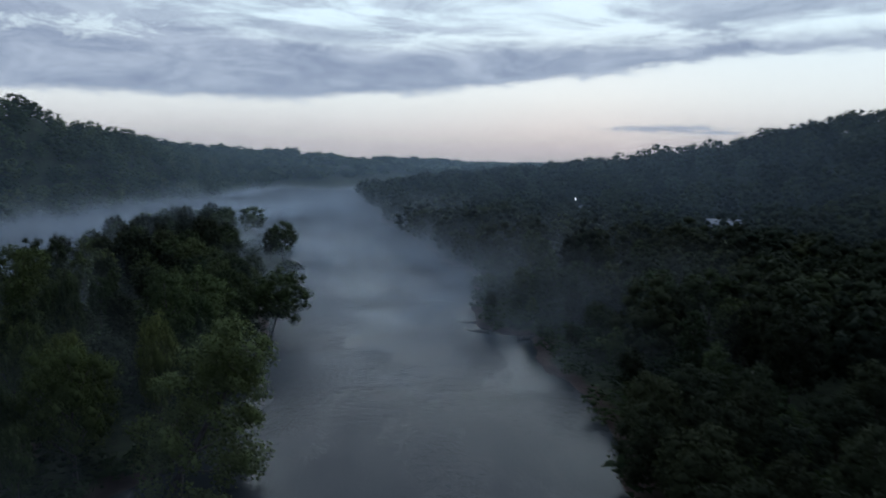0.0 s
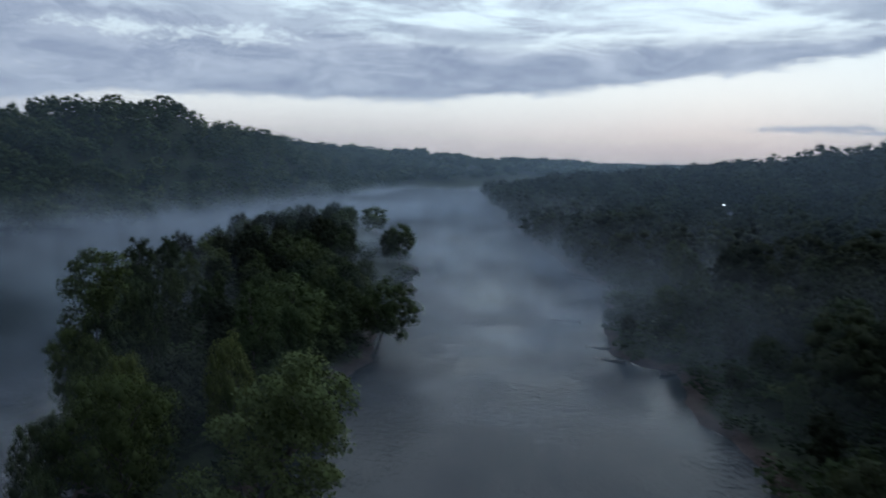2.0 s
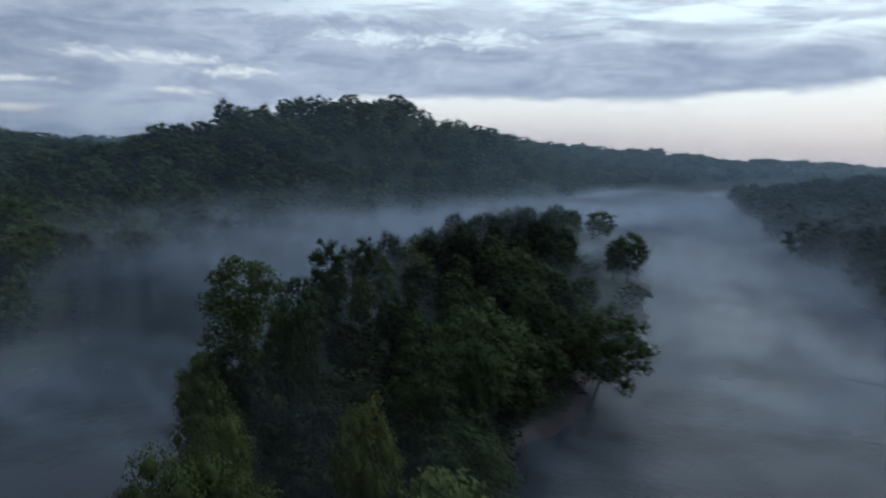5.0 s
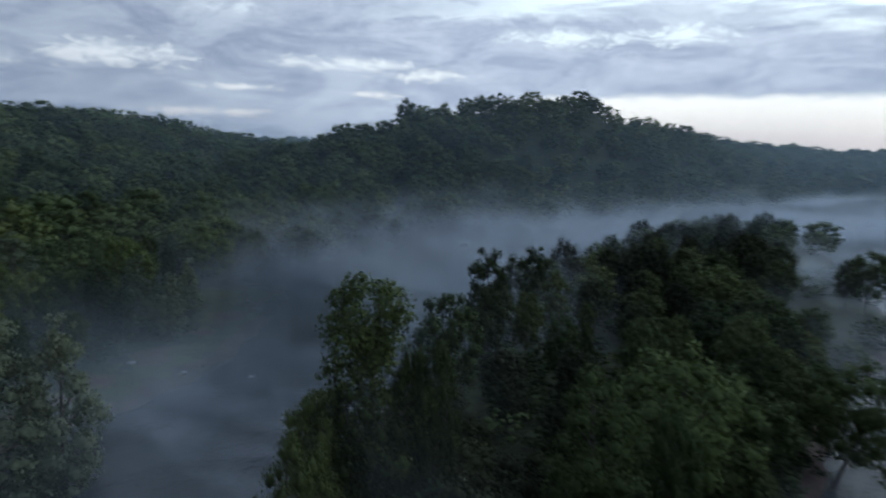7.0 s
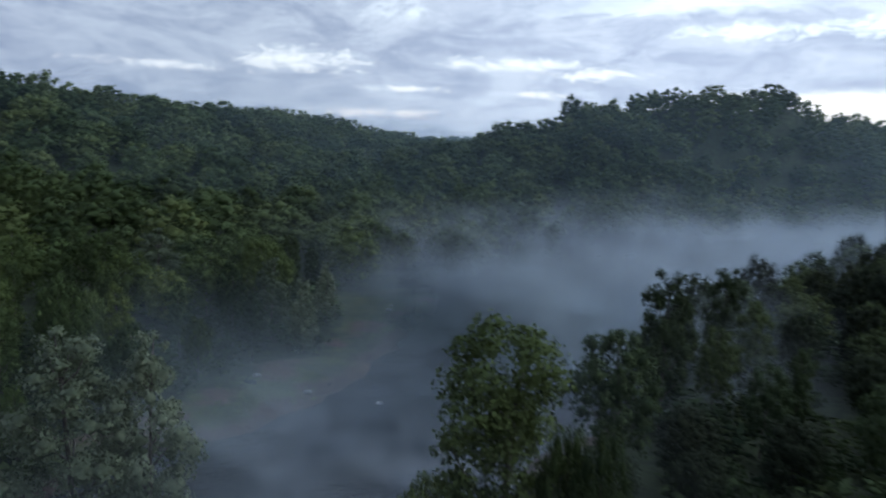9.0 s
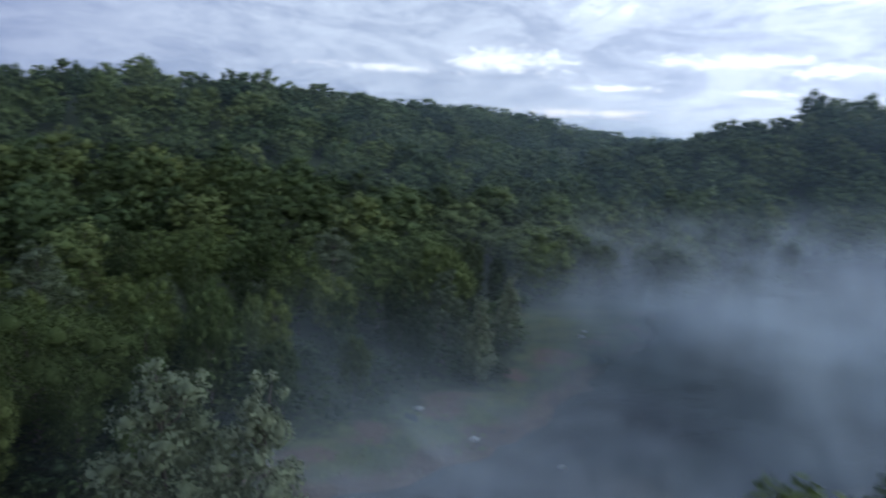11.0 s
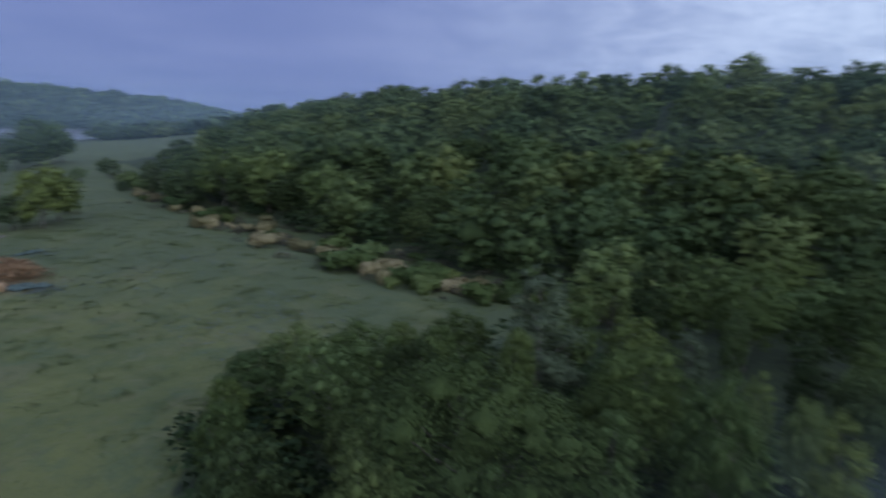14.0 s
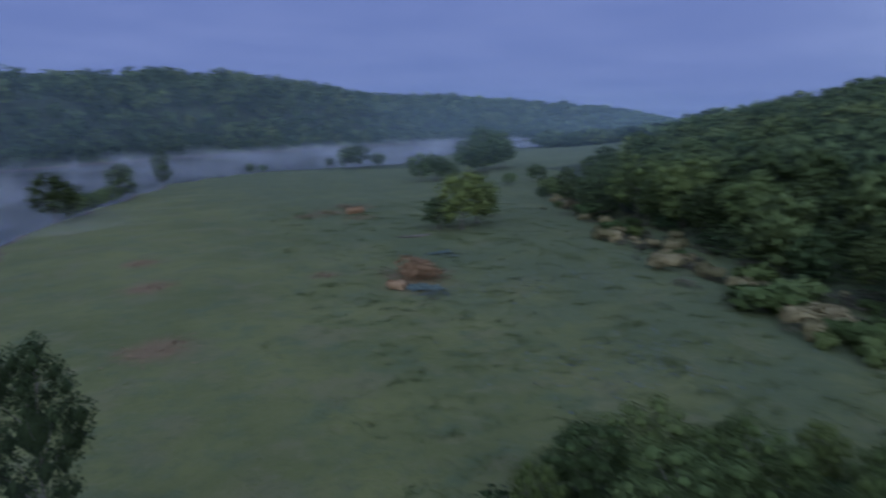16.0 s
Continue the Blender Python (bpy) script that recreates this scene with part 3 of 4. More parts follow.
# near kinds, fine leaves; and the same kinds with fewer, larger sprays for trees further off
FINE = {"broad": [tree_kind("broadleaf_tree", 1, "broad", 17, 7.0, 11200, 0.21, LEAF, 0.30, BROAD),
                  tree_kind("broadleaf_tree", 2, "broad", 17.5, 6.6, 10800, 0.21, LEAF_DEEP, 0.28, BROAD),
                  tree_kind("broadleaf_tree", 3, "broad", 15.5, 7.2, 11200, 0.21, LEAF, 0.32, BROAD)],
        "open": [tree_kind("sycamore_tree", 4, "oval", 21, 5.2, 9000, 0.24, LEAF, 0.30, OPEN),
                 tree_kind("sycamore_tree", 5, "oval", 20, 5.0, 8500, 0.24, LEAF_DEEP, 0.28, OPEN)],
        "cone": [tree_kind("willow_tree", 6, "cone", 18, 4.6, 10000, 0.22, LEAF_GREY, 0.26, GREY),
                 tree_kind("willow_tree", 7, "cone", 16, 4.2, 9000, 0.22, LEAF_GREY, 0.24, GREY)]}
MIDDLE = {"broad": [tree_kind("broadleaf_tree", 15, "broad", 17, 7.4, 3600, 0.42, LEAF, 0.30, BROAD),
                    tree_kind("broadleaf_tree", 16, "broad", 17, 7.0, 3600, 0.42, LEAF_DEEP, 0.28, BROAD)],
          "open": [tree_kind("sycamore_tree", 17, "oval", 20, 5.0, 3800, 0.40, LEAF_DEEP, 0.28, OPEN)],
          "cone": [tree_kind("willow_tree", 18, "cone", 17, 4.4, 3600, 0.38, LEAF_GREY, 0.26, GREY)],
          "shade_toned": [tree_kind("broadleaf_tree", 23, "dome", 15, 6.6, 3200, 0.42, LEAF_SHADED, 0.26, "broadleaf tree with the island's shade in its leaf colour")]}
PLAIN = {"broad": [tree_kind("broadleaf_tree", 11, "dome", 17, 7.2, 1400, 0.60, LEAF, 0.30, BROAD),
                   tree_kind("broadleaf_tree", 12, "dome", 17, 7.0, 1400, 0.60, LEAF_DEEP, 0.30, BROAD)],
         "open": [tree_kind("sycamore_tree", 13, "oval", 20, 5.2, 1700, 0.58, LEAF_DEEP, 0.30, OPEN)],
         "cone": [tree_kind("willow_tree", 14, "cone", 16, 4.4, 1500, 0.56, LEAF_GREY, 0.26, GREY)]}
# same darkened leaves: the bank's shade is in the colour
PLAIN["shade_toned"] = [tree_kind("broadleaf_tree", 25, "dome", 16, 6.8, 1700, 0.58, LEAF_SHADED, 0.28, "broadleaf tree with the bank's shade in its leaf colour")]
GIANT = [tree_kind("sycamore_tree", 24, "open", 22, 5.4, 19000, 0.24, LEAF, 0.34, OPEN)]
GREAT = [tree_kind("oak_tree", 19, "broad", 15.5, 9.5, 26000, 0.215, LEAF, 0.5, "very broad old oak tree at the meadow's edge")]
NEAR_LINE = [(20, 40), (-20, 62), (-60, 84), (-95, 62), (-110, 40)]   # the stretch of the place that is seen from close by


def detail(x, y):
    """The kinds of tree to plant at a place: finer leaves where it is seen from close by."""
    d = float(edge_distance(np.array([x], float), np.array([y], float), NEAR_LINE, closed=False)[0][0])
    return FINE if d < 42 else MIDDLE if d < 75 else PLAIN


SHRUB = [tree_kind("shrub", 21, "shrub", 3.0, 2.2, 520, 0.42, LEAF_PALE, 0.06, "pale dry-topped shrub beside the creek", "shrub"),
         tree_kind("shrub", 22, "shrub", 2.6, 2.0, 500, 0.42, LEAF, 0.06, "low green shrub at the meadow's edge", "shrub")]
used = set()
PLANTED = []   # x, y, radius


def plant(kinds, which, x, y, top, group, spread=1.0, label="", lean=0.0):
    """Stand a tree of a kind at x, y, with its top at the given height over the river."""
    base = float(height(np.array([x]), np.array([y]))[0])
    ob = kinds[which % len(kinds)]
    s = max(0.3, (top - base) / ob["tall"])
    m = Matrix.Translation((x, y, base)) @ Euler((0, radians(lean), 0)).to_matrix().to_4x4() @ Euler((0, 0, random.uniform(0, 6.28))).to_matrix().to_4x4() @ Matrix.Diagonal(
        (s * spread, s * spread, s, 1))
    if ob.name in used:
        made = copy_thing(ob, m)
    else:
        ob.matrix_basis, made = m, ob
        used.add(ob.name)
    PLANTED.append((x, y, 4.0))
    return tagged(made, label, group=group)


# single trees that stand out
for kind, which, x, y, top, spread, group in [
        ("broad", 1, -57.6, 89.6, 17.6, 0.66, "trees on the island"), ("broad", 1, -51.5, 81.0, 19.0, 0.75, "trees on the island"), ("broad", 0, -59.6, 87.8, 17.4, 0.5, "trees on the island"), ("broad", 0, -57.3, 95.2, 21.0, 0.58, "trees on the island"), ("broad", 1, -55.0, 95.8, 22.0, 0.5, "trees on the island"),
        ("broad", 1, -75.5, 118, 18.2, 0.7, "trees on the island"), ("open", 1, -82.7, 132.7, 22.0, 0.72, "trees on the island"), ("open", 1, -89.6, 152.4, 19.4, 0.95, "trees on the island"),
        ("open", 0, -41.5, 98.5, 20.6, 0.8, "trees on the island"), ("broad", 0, -43.5, 116, 18.4, 0.95, "trees on the island"), ("broad", 0, -40.5, 108, 16.5, 0.9, "trees on the island"),
        ("broad", 0, -36.5, 82.9, 19.4, 0.8, "trees on the island"), ("broad", 0, -44.5, 76, 18.6, 0.9, "trees on the island"), ("broad", 2, -41.0, 70.5, 18.0, 0.75, "trees on the island"),
        ("broad", 1, -45, 127, 15.0, 1.0, "trees on the island"), ("broad", 1, -45, 138, 15.0, 0.95, "trees on the island"), ("broad", 1, -51, 148, 16.0, 1.0, "trees on the island"),
        ("broad", 1, -55.7, 228, 16.6, 1.3, "trees on the island"), ("broad", 1, -60.5, 231, 14.0, 0.9, "trees on the island"), ("broad", 1, -67, 206, 15.5, 1.1, "trees on the island"),
        ("cone", 0, -137, 49, 19.6, 1.2, "trees on the left bank"), ("broad", 0, -120, 71, 19.4, 1.0, "trees on the left bank"),
        ("cone", 0, -155, 86, 20, 1.2, "trees on the left bank"), ("broad", 2, -145, 102, 17.3, 1.0, "trees on the left bank"),
        ("cone", 0, -91.5, 71.2, 20.9, 0.95, "trees on the left bank"), ("cone", 1, -90.2, 77.0, 18.3, 0.8, "trees on the left bank"), ("broad", 1, -121, 45, 16.0, 1.2, "trees on the left bank"),
        ("broad", 1, -79.6, 20, 20.6, 0.85, "trees on the left bank")]:
    plant(FINE[kind] if y < 115 else MIDDLE[kind], which, x, y, top, group, spread)
plant(GIANT, 0, -60.3, 92.8, 25.4, "trees on the island", 1.02)
# low trees whose leaf colour carries the shade of the island's middle
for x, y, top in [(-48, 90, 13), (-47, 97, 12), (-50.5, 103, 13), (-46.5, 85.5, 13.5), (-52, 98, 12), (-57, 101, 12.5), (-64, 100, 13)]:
    plant(MIDDLE["shade_toned"], 0, x, y, top, "trees on the island", 1.0)
plant(GIANT, 0, -31, 71.5, 20.0, "trees on the island", 1.35, "sycamore tree leaning far out over the river", 25)
plant(FINE["open"], 1, -35, 90, 15.5, "trees on the island", 1.2, "sycamore tree leaning out over the river", 20)
plant(MIDDLE["broad"], 0, -36.5, 138, 15.5, "trees on the island", 0.95, "broad tree leaning out over the river", 17)
for x, y, top in [(-42, 137, 12), (-43, 151, 10.5), (-48, 164, 11), (-41, 128, 12.5), (-50, 158, 14), (-55, 170, 14), (-40, 118, 11), (-39.5, 144, 9), (-38.5, 104, 10), (-37.5, 95, 11), (-46, 145, 13), (-52, 178, 12)]:
    plant(MIDDLE["broad"], 1, x, y, top, "trees on the island", 1.3)
for x, y, top, which in [(-107, 36, 11.5, 0), (-112, 30, 10.5, 0), (-118, 27, 10, 2), (-124, 26, 10.5, 2), (-130, 28, 10, 0), (-136, 31, 10.5, 0), (-126, 34, 12, 2),
                         (-119, 36, 12, 2), (-134, 38, 12, 0), (-103, 44, 13, 1), (-141, 36, 10.5, 2), (-128, 42, 13, 0)]:
    plant(FINE["broad"], which, x, y, top, "trees on the left bank", 1.45, "low broad green tree at the meadow's edge")
plant(GREAT, 0, -113, 56, 17.0, "trees on the left bank")
for x, y, top, spread in [(-152, -99, 20, 1.1), (-159, -106, 18.5, 1.15), (-147, -104, 13.5, 1.2), (-171, -345, 20, 1.1), (-162, -335, 17, 1.1), (-184, -352, 12, 1.2),
                          (-232, -287, 30, 0.95), (-218, -276, 23, 1.1), (-244, -298, 27, 1.0), (-252, -307, 22, 1.1), (-225, -280, 26, 1.0),
                          (-190, -246, 17, 1.1), (-181, -241, 19, 1.1), (-198, -250, 13, 1.3), (-205, -158, 9, 1.2), (-214, -170, 11, 1.3), (-222, -182, 10, 1.2),
                          (-230, -215, 13, 1.3), (-168, -118, 8, 1.3), (-212, -205, 10, 1.3), (-105, -323, 8.8, 1.0), (-112, -330, 6, 1.2), (-155, -358, 9.6, 1.0),
                          (-65, -252, 22, 0.55), (-53, -217, 18, 0.85), (-43, -156, 19.5, 1.05), (-44, -168, 11, 1.3), (-46, -180, 8, 1.4), (-48, -193, 7.5, 1.4), (-50, -205, 8, 1.3)]:
    plant(PLAIN["broad"], int(x) % 2, x, y, top, "trees in the meadow", spread)
for k, (x, y, top) in enumerate([(-201, -132, 17.5), (-208, -126, 20), (-203, -114, 21), (-209, -103, 25), (-205, -92, 22), (-214, -94, 23), (-208, -80, 24.5), (-204, -68, 20), (-212, -66, 25),
                                 (-207, -54, 22), (-202, -44, 17), (-211, -43, 23), (-204, -30, 18), (-198, -16, 15), (-206, -18, 20), (-199, -2, 16), (-196, 12, 14), (-204, 5, 19)]):
    plant(PLAIN["broad" if k % 4 else "open"], 1 if k % 3 else 0, x, y, top, "trees beyond the creek", 1.0)


def scatter(rng, box, gap, wanted, tries):
    """Random places in a box that satisfy wanted(x, y), at least a gap apart and clear of what stands there."""
    xs, ys = rng.uniform(box[0], box[1], tries), rng.uniform(box[2], box[3], tries)
    ok = wanted(xs, ys)
    cells, found, cell = {}, [], max(8.0, gap)
    for x, y, r in PLANTED:
        cells.setdefault((int(x // cell), int(y // cell)), []).append((x, y))
    for x, y in zip(xs[ok], ys[ok]):
        cx, cy = int(x // cell), int(y // cell)
        if all((x - a) ** 2 + (y - b) ** 2 > gap * gap for i in (-1, 0, 1) for j in (-1, 0, 1) for a, b in cells.get((cx + i, cy + j), ())):
            cells.setdefault((cx, cy), []).append((x, y))
            found.append((x, y))
    return found


rng = np.random.RandomState(7)
on_island = lambda x, y: inside(x, y, ISLAND) & (shore(x, y) > 0.6) & (np.hypot(x + 56, y - 226) > 14) & (np.hypot(x + 60.3, y - 92.8) > 6.5) & (np.hypot(x + 84, y - 118) > 13)
west_side = lambda x, y: wooded(x, y) & ~inside(x, y, ISLAND) & (x < -60) & (y > meadow_edge(x) + 3)
east_side = lambda x, y: (shore(x, y) > 1.0) & ~inside(x, y, ISLAND) & (x > -30)
mixed = lambda: rng.choice(["broad", "broad", "broad", "broad", "open", "open", "cone"])
for x, y in scatter(rng, (-135, -30, 45, 150), 6.2, lambda x, y: on_island(x, y) & (shore(x, y) > 1.6) & ((y < 126) | (x < -52)), 1200):
    hollow = np.hypot((x + 58) / 19, (y - 108) / 28) < 1   # the low wood in the island's middle, its shade put into the leaf colour
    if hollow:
        plant(MIDDLE["shade_toned"], 0, x, y, rng.uniform(10.5, 14.5), "trees on the island", rng.uniform(0.75, 1.0))
    else:
        plant(detail(x, y)[rng.choice(["broad", "broad", "broad", "open"])], rng.choice([0, 1, 1, 1]), x, y, rng.uniform(11.5, 17.0), "trees on the island", rng.uniform(0.7, 1.0))
for x, y in scatter(rng, (-135, -40, 150, 345), 7.0, lambda x, y: on_island(x, y) & (x < -20 - (y - 49) * 0.305), 1500):
    plant(PLAIN[rng.choice(["broad", "shade_toned"])], 1, x, y, rng.uniform(12.5, 17.5), "trees on the island", rng.uniform(0.7, 0.95))
for x, y in scatter(rng, (-150, -70, 15, 105), 7.0, west_side, 1500):
    plant(detail(x, y)[mixed()], rng.randint(3), x, y, rng.uniform(11.0, 17.0) - 2.5 * float(ease(y - meadow_edge(x), 22, 3)), "trees on the left bank", rng.uniform(0.75, 1.05))
for x, y in scatter(rng, (-190, -110, 20, 200), 8.2, west_side, 1800):
    plant((MIDDLE if x > -165 and y < 130 else PLAIN)[mixed()], rng.randint(3), x, y, float(hill(x, y)) + rng.uniform(11.5, 18), "trees on the left bank", rng.uniform(0.8, 1.1))
# leaf colour darkened here for the bank's backlit side
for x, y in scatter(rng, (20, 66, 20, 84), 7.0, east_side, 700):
    plant(MIDDLE["shade_toned"], 0, x, y, rng.uniform(12, 18), "trees on the right bank", rng.uniform(0.8, 1.05), "broadleaf tree with the bank's shade in its leaf colour")
for x, y in scatter(rng, (5, 60, 80, 215), 9.0, lambda x, y: east_side(x, y) & (shore(x, y) > 3.5), 900):
    back = float(ease(shore(x, y), 3, 20))
    plant(PLAIN[rng.choice(["shade_toned", "broad", "open"])], 1, x, y, rng.uniform(14, 20) * (0.5 + 0.5 * back), "trees on the right bank", rng.uniform(0.75, 1.0))


# ---------------------------------------------------------------- woods: too many trees to count
WOOD_STYLES = ["dome", "cap", "cap", "dome", "cap", "broad", "cap"]
HILL_STYLES = ["cap"] * 6 + ["dome"]


def woods(name, places, tops, seed, count, size, label, spread=1.0, leaf=None, styles=WOOD_STYLES):
    """One sheet of trees: a crown of sprays of leaves at each place."""
    r = np.random.RandomState(seed)
    kinds = []
    for k in range(7):
        (v, f, q), _ = crown(r, styles[k], 15, 6.0, count, size, 0.35, size < 1.25)
        kinds.append((v, q))
    places = np.asarray(places, float)
    base = height(places[:, 0], places[:, 1])
    verts, normals, tones = [], [], []
    for (x, y), b, top in zip(places, base, tops):
        v, nq = kinds[r.randint(7)]
        b = b - 0.1 * (top - b)   # lower branches reach the ground
        a, s = r.uniform(0, 6.28), max(0.05, (top - b) / 15.0)
        w = s * spread * r.uniform(0.85, 1.2)
        c, q = math.cos(a) * w, math.sin(a) * w
        verts.append(np.stack([x + c * v[:, 0] - q * v[:, 1], y + q * v[:, 0] + c * v[:, 1], b + s * v[:, 2]], 1))
        tones.append(np.full(len(v), r.uniform() ** 1.3))
        normals.append(np.stack([math.cos(a) * nq[:, 0] - math.sin(a) * nq[:, 1], math.sin(a) * nq[:, 0] + math.cos(a) * nq[:, 1], nq[:, 2]], 1))
    verts = np.concatenate(verts)
    ob = new(name, mesh_from(name, verts, np.arange(len(verts)).reshape(-1, 3), leaf or LEAF_FAR, normals=np.concatenate(normals)))
    ob.data.attributes.new("tone", "FLOAT", "POINT").data.foreach_set("value", np.concatenate(tones).astype(np.float32))
    return tagged(ob, label, "woods", kind="stuff")


def spread_woods(name, box, gap, tries, seed, count, size, label, rule=None, tall=(12, 17), spread=1.0, styles=WOOD_STYLES, leaf=None):
    r = np.random.RandomState(seed)
    spots = scatter(r, box, gap, lambda x, y: wooded(x, y) & (True if rule is None else rule(x, y)), tries)
    spots = np.array(spots)
    tops = height(spots[:, 0], spots[:, 1]) + r.uniform(tall[0], tall[1], len(spots))
    return woods(name, spots, tops, seed, count, size, label, spread, leaf, styles)


spread_woods("west_bank_woods", (-340, -90, -230, 330), 9.2, 11000, 31, 540, 0.78, "green broadleaf woods between meadow and hills", tall=(8.5, 17), spread=1.12)
spread_woods("west_hill_woods", (-520, -340, -420, 330), 9.0, 14000, 32, 270, 1.0, "dense dark green woods on the hillside",
             lambda x, y: hill(x, y) > 3, tall=(9.0, 15.2), spread=1.22, styles=HILL_STYLES)
spread_woods("peak_hill_woods", (-360, -180, 270, 1150), 8.2, 22000, 33, 120, 1.24, "dense dark green woods on the steep hill",
             lambda x, y: (x < -120) & (x > -345), tall=(9.5, 14.2), spread=1.2, styles=HILL_STYLES)
# right bank and east hill: backlit shade is painted into these leaves
spread_woods("near_east_woods", (0, 120, 30, 200), 7.8, 1700, 39, 460, 0.78, "woods along the river bank with shade in their leaf colour",
             lambda x, y: (x > 56) | ((y > 80) & (shore(x, y) > 14)), tall=(12, 18), spread=0.95, leaf=LEAF_FAR_SHADED)
spread_woods("east_bank_woods", (-90, 190, -60, 720), 9.4, 9000, 34, 115, 1.24, "woods along the river bank with shade in their leaf colour",
             lambda x, y: ~((x > 0) & (x < 124) & (y > 26) & (y < 204)) & (x > np.interp(y, [-60, 230, 420, 600, 760], [0, 0, -40, -76, 30]) - 6) & ((y > 80) | (x > 60) | (y < 20)), tall=(11, 18), spread=1.05, leaf=LEAF_FAR_SHADED)
spread_woods("east_hill_woods", (190, 330, 50, 620), 8.5, 3500, 35, 110, 1.9, "far hillside woods with shade in their leaf colour", lambda x, y: hill(x, y) > 5, spread=1.1, leaf=LEAF_FAR_SHADED)
spread_woods("south_hill_woods", (-720, 170, -1300, -380), 9.0, 16000, 36, 100, 2.2, "blue-green woods on the hill across the river",
             lambda x, y: (y > -760 - 0.98 * np.maximum(0, -x)) & (hill(x, y) > -1) & (y < np.interp(x, [-700, -400, -212, -48, 36, 170], [-1000, -850, -690, -519, -391, -380])), spread=1.25)
spread_woods("distant_woods", (-1500, 900, 700, 2100), 22, 9000, 37, 60, 6.6, "hazy distant woods", lambda x, y: hill(x, y) > 8, tall=(10, 15), spread=2.0)
spread_woods("southwest_woods", (-1500, -420, -1750, -420), 18, 12000, 38, 50, 5.2, "hazy distant woods", tall=(12, 17), spread=1.9)
PLANTED.clear()
spots = []
for box, rule in [((-135, -30, 42, 275), on_island), ((-200, -70, 15, 200), lambda x, y: west_side(x, y) & (shore(x, y) < 40)),
                  ((5, 50, 55, 240), lambda x, y: east_side(x, y) & (shore(x, y) < 28)),
                  ((-150, -70, 15, 75), west_side), ((-240, -180, -150, 60), lambda x, y: wooded(x, y) & (edge_distance(x, y, CREEK, closed=False)[0] < 45))]:
    spots += scatter(np.random.RandomState(41), box, 3.9, rule, 2500)
spots = np.array(spots)
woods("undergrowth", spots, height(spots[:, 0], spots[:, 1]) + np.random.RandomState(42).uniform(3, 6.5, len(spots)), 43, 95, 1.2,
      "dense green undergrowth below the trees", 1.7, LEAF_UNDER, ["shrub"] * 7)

# ---------------------------------------------------------------- meadow: shrubs, grass, brush
creek_line = np.concatenate([CREEK[k] + (CREEK[k + 1] - CREEK[k]) * np.linspace(0, 1, 12, endpoint=False)[:, None] for k in range(len(CREEK) - 1)])
r = np.random.RandomState(61)
for k in range(110):
    cx, cy = creek_line[r.randint(12, len(creek_line))]
    x, y = cx + r.normal(3.5, 5.5), cy + r.normal(0, 3)
    if shore(x, y) > 3 and y < meadow_edge(x) + 6:
        base = float(height(np.array([x]), np.array([y]))[0])
        plant(SHRUB, int(r.uniform() < 0.38), x, y, base + r.uniform(1.8, 4.6), "shrubs along the creek", r.uniform(0.8, 1.2))

for x, y, tall in [(-181, -36, 3.6), (-184, -40, 3.0), (-179, -22, 4.2), (-178, -16, 3.6), (-177, -10, 4.0), (-176, -2, 3.4), (-177, 4, 3.0), (-176, 11, 4.4), (-178, 17, 3.8),
                   (-196, -66, 3.2), (-200, -72, 3.0), (-190, -55, 2.8)]:
    plant(SHRUB[:1], 0, x, y, float(height(np.array([x]), np.array([y]))[0]) + tall, "shrubs along the creek", 1.3, "large pale tan-topped shrub beside the creek")

BRUSH = leaf_material("creek_brush", rgb(0.075, 0.068, 0.050), rgb(0.115, 0.105, 0.075), rgb(0.17, 0.155, 0.105), 5.0, True)
spots = creek_line[r.randint(0, len(creek_line), 420)] + r.normal(0, 1, (420, 2)) * (6.5, 4.0)
spots = spots[(shore(spots[:, 0], spots[:, 1]) > 3) & (edge_distance(spots[:, 0], spots[:, 1], CREEK, closed=False)[0] > 1.8)]
woods("creek_brush", spots, height(spots[:, 0], spots[:, 1]) + r.uniform(0.9, 2.4, len(spots)), 66, 80, 1.5, "grey-brown brush along the creek", 2.5, BRUSH, ["shrub"] * 7)
along = np.gradient(creek_line, axis=0)
along /= np.linalg.norm(along, axis=1)[:, None]
wide = (1.6 + 0.7 * np.sin(np.arange(len(creek_line)) * 0.9))[:, None]
across = np.stack([-along[:, 1], along[:, 0]], 1) * wide
level = np.full((len(creek_line), 1), 1.25)
strip = np.concatenate([np.hstack([creek_line - across, level]), np.hstack([creek_line + across, level])])
k = np.arange(len(creek_line) - 1)
creek = new("creek_water", mesh_from("creek_water", strip, np.stack([k, k + len(creek_line), k + len(creek_line) + 1, k + 1], 1), WATER, smooth=True))
for qx, qy, qr in POOLS:
    a = np.linspace(0, 2 * math.pi, 28, endpoint=False)
    reach_out = qr * (1 + 0.25 * np.sin(2 * a + qx) + 0.12 * np.sin(5 * a + qy))
    level = float(height(np.array([qx]), np.array([qy]))[0]) + 0.24
    rim = np.stack([qx + 1.5 * reach_out * np.cos(a), qy + 0.8 * reach_out * np.sin(a), 0 * a + level], 1)
    verts = np.concatenate([rim, [[qx, qy, level]]])
    k = np.arange(28)
    pool = new("puddle", mesh_from("puddle", verts, np.stack([k, (k + 1) % 28, 0 * k + 28], 1), WATER, smooth=True))
    tagged(pool, "shallow pool of still water on the muddy bar", "puddle", "pools on the bar", "structure")
tagged(creek, "narrow creek with still grey water", "creek", kind="structure")

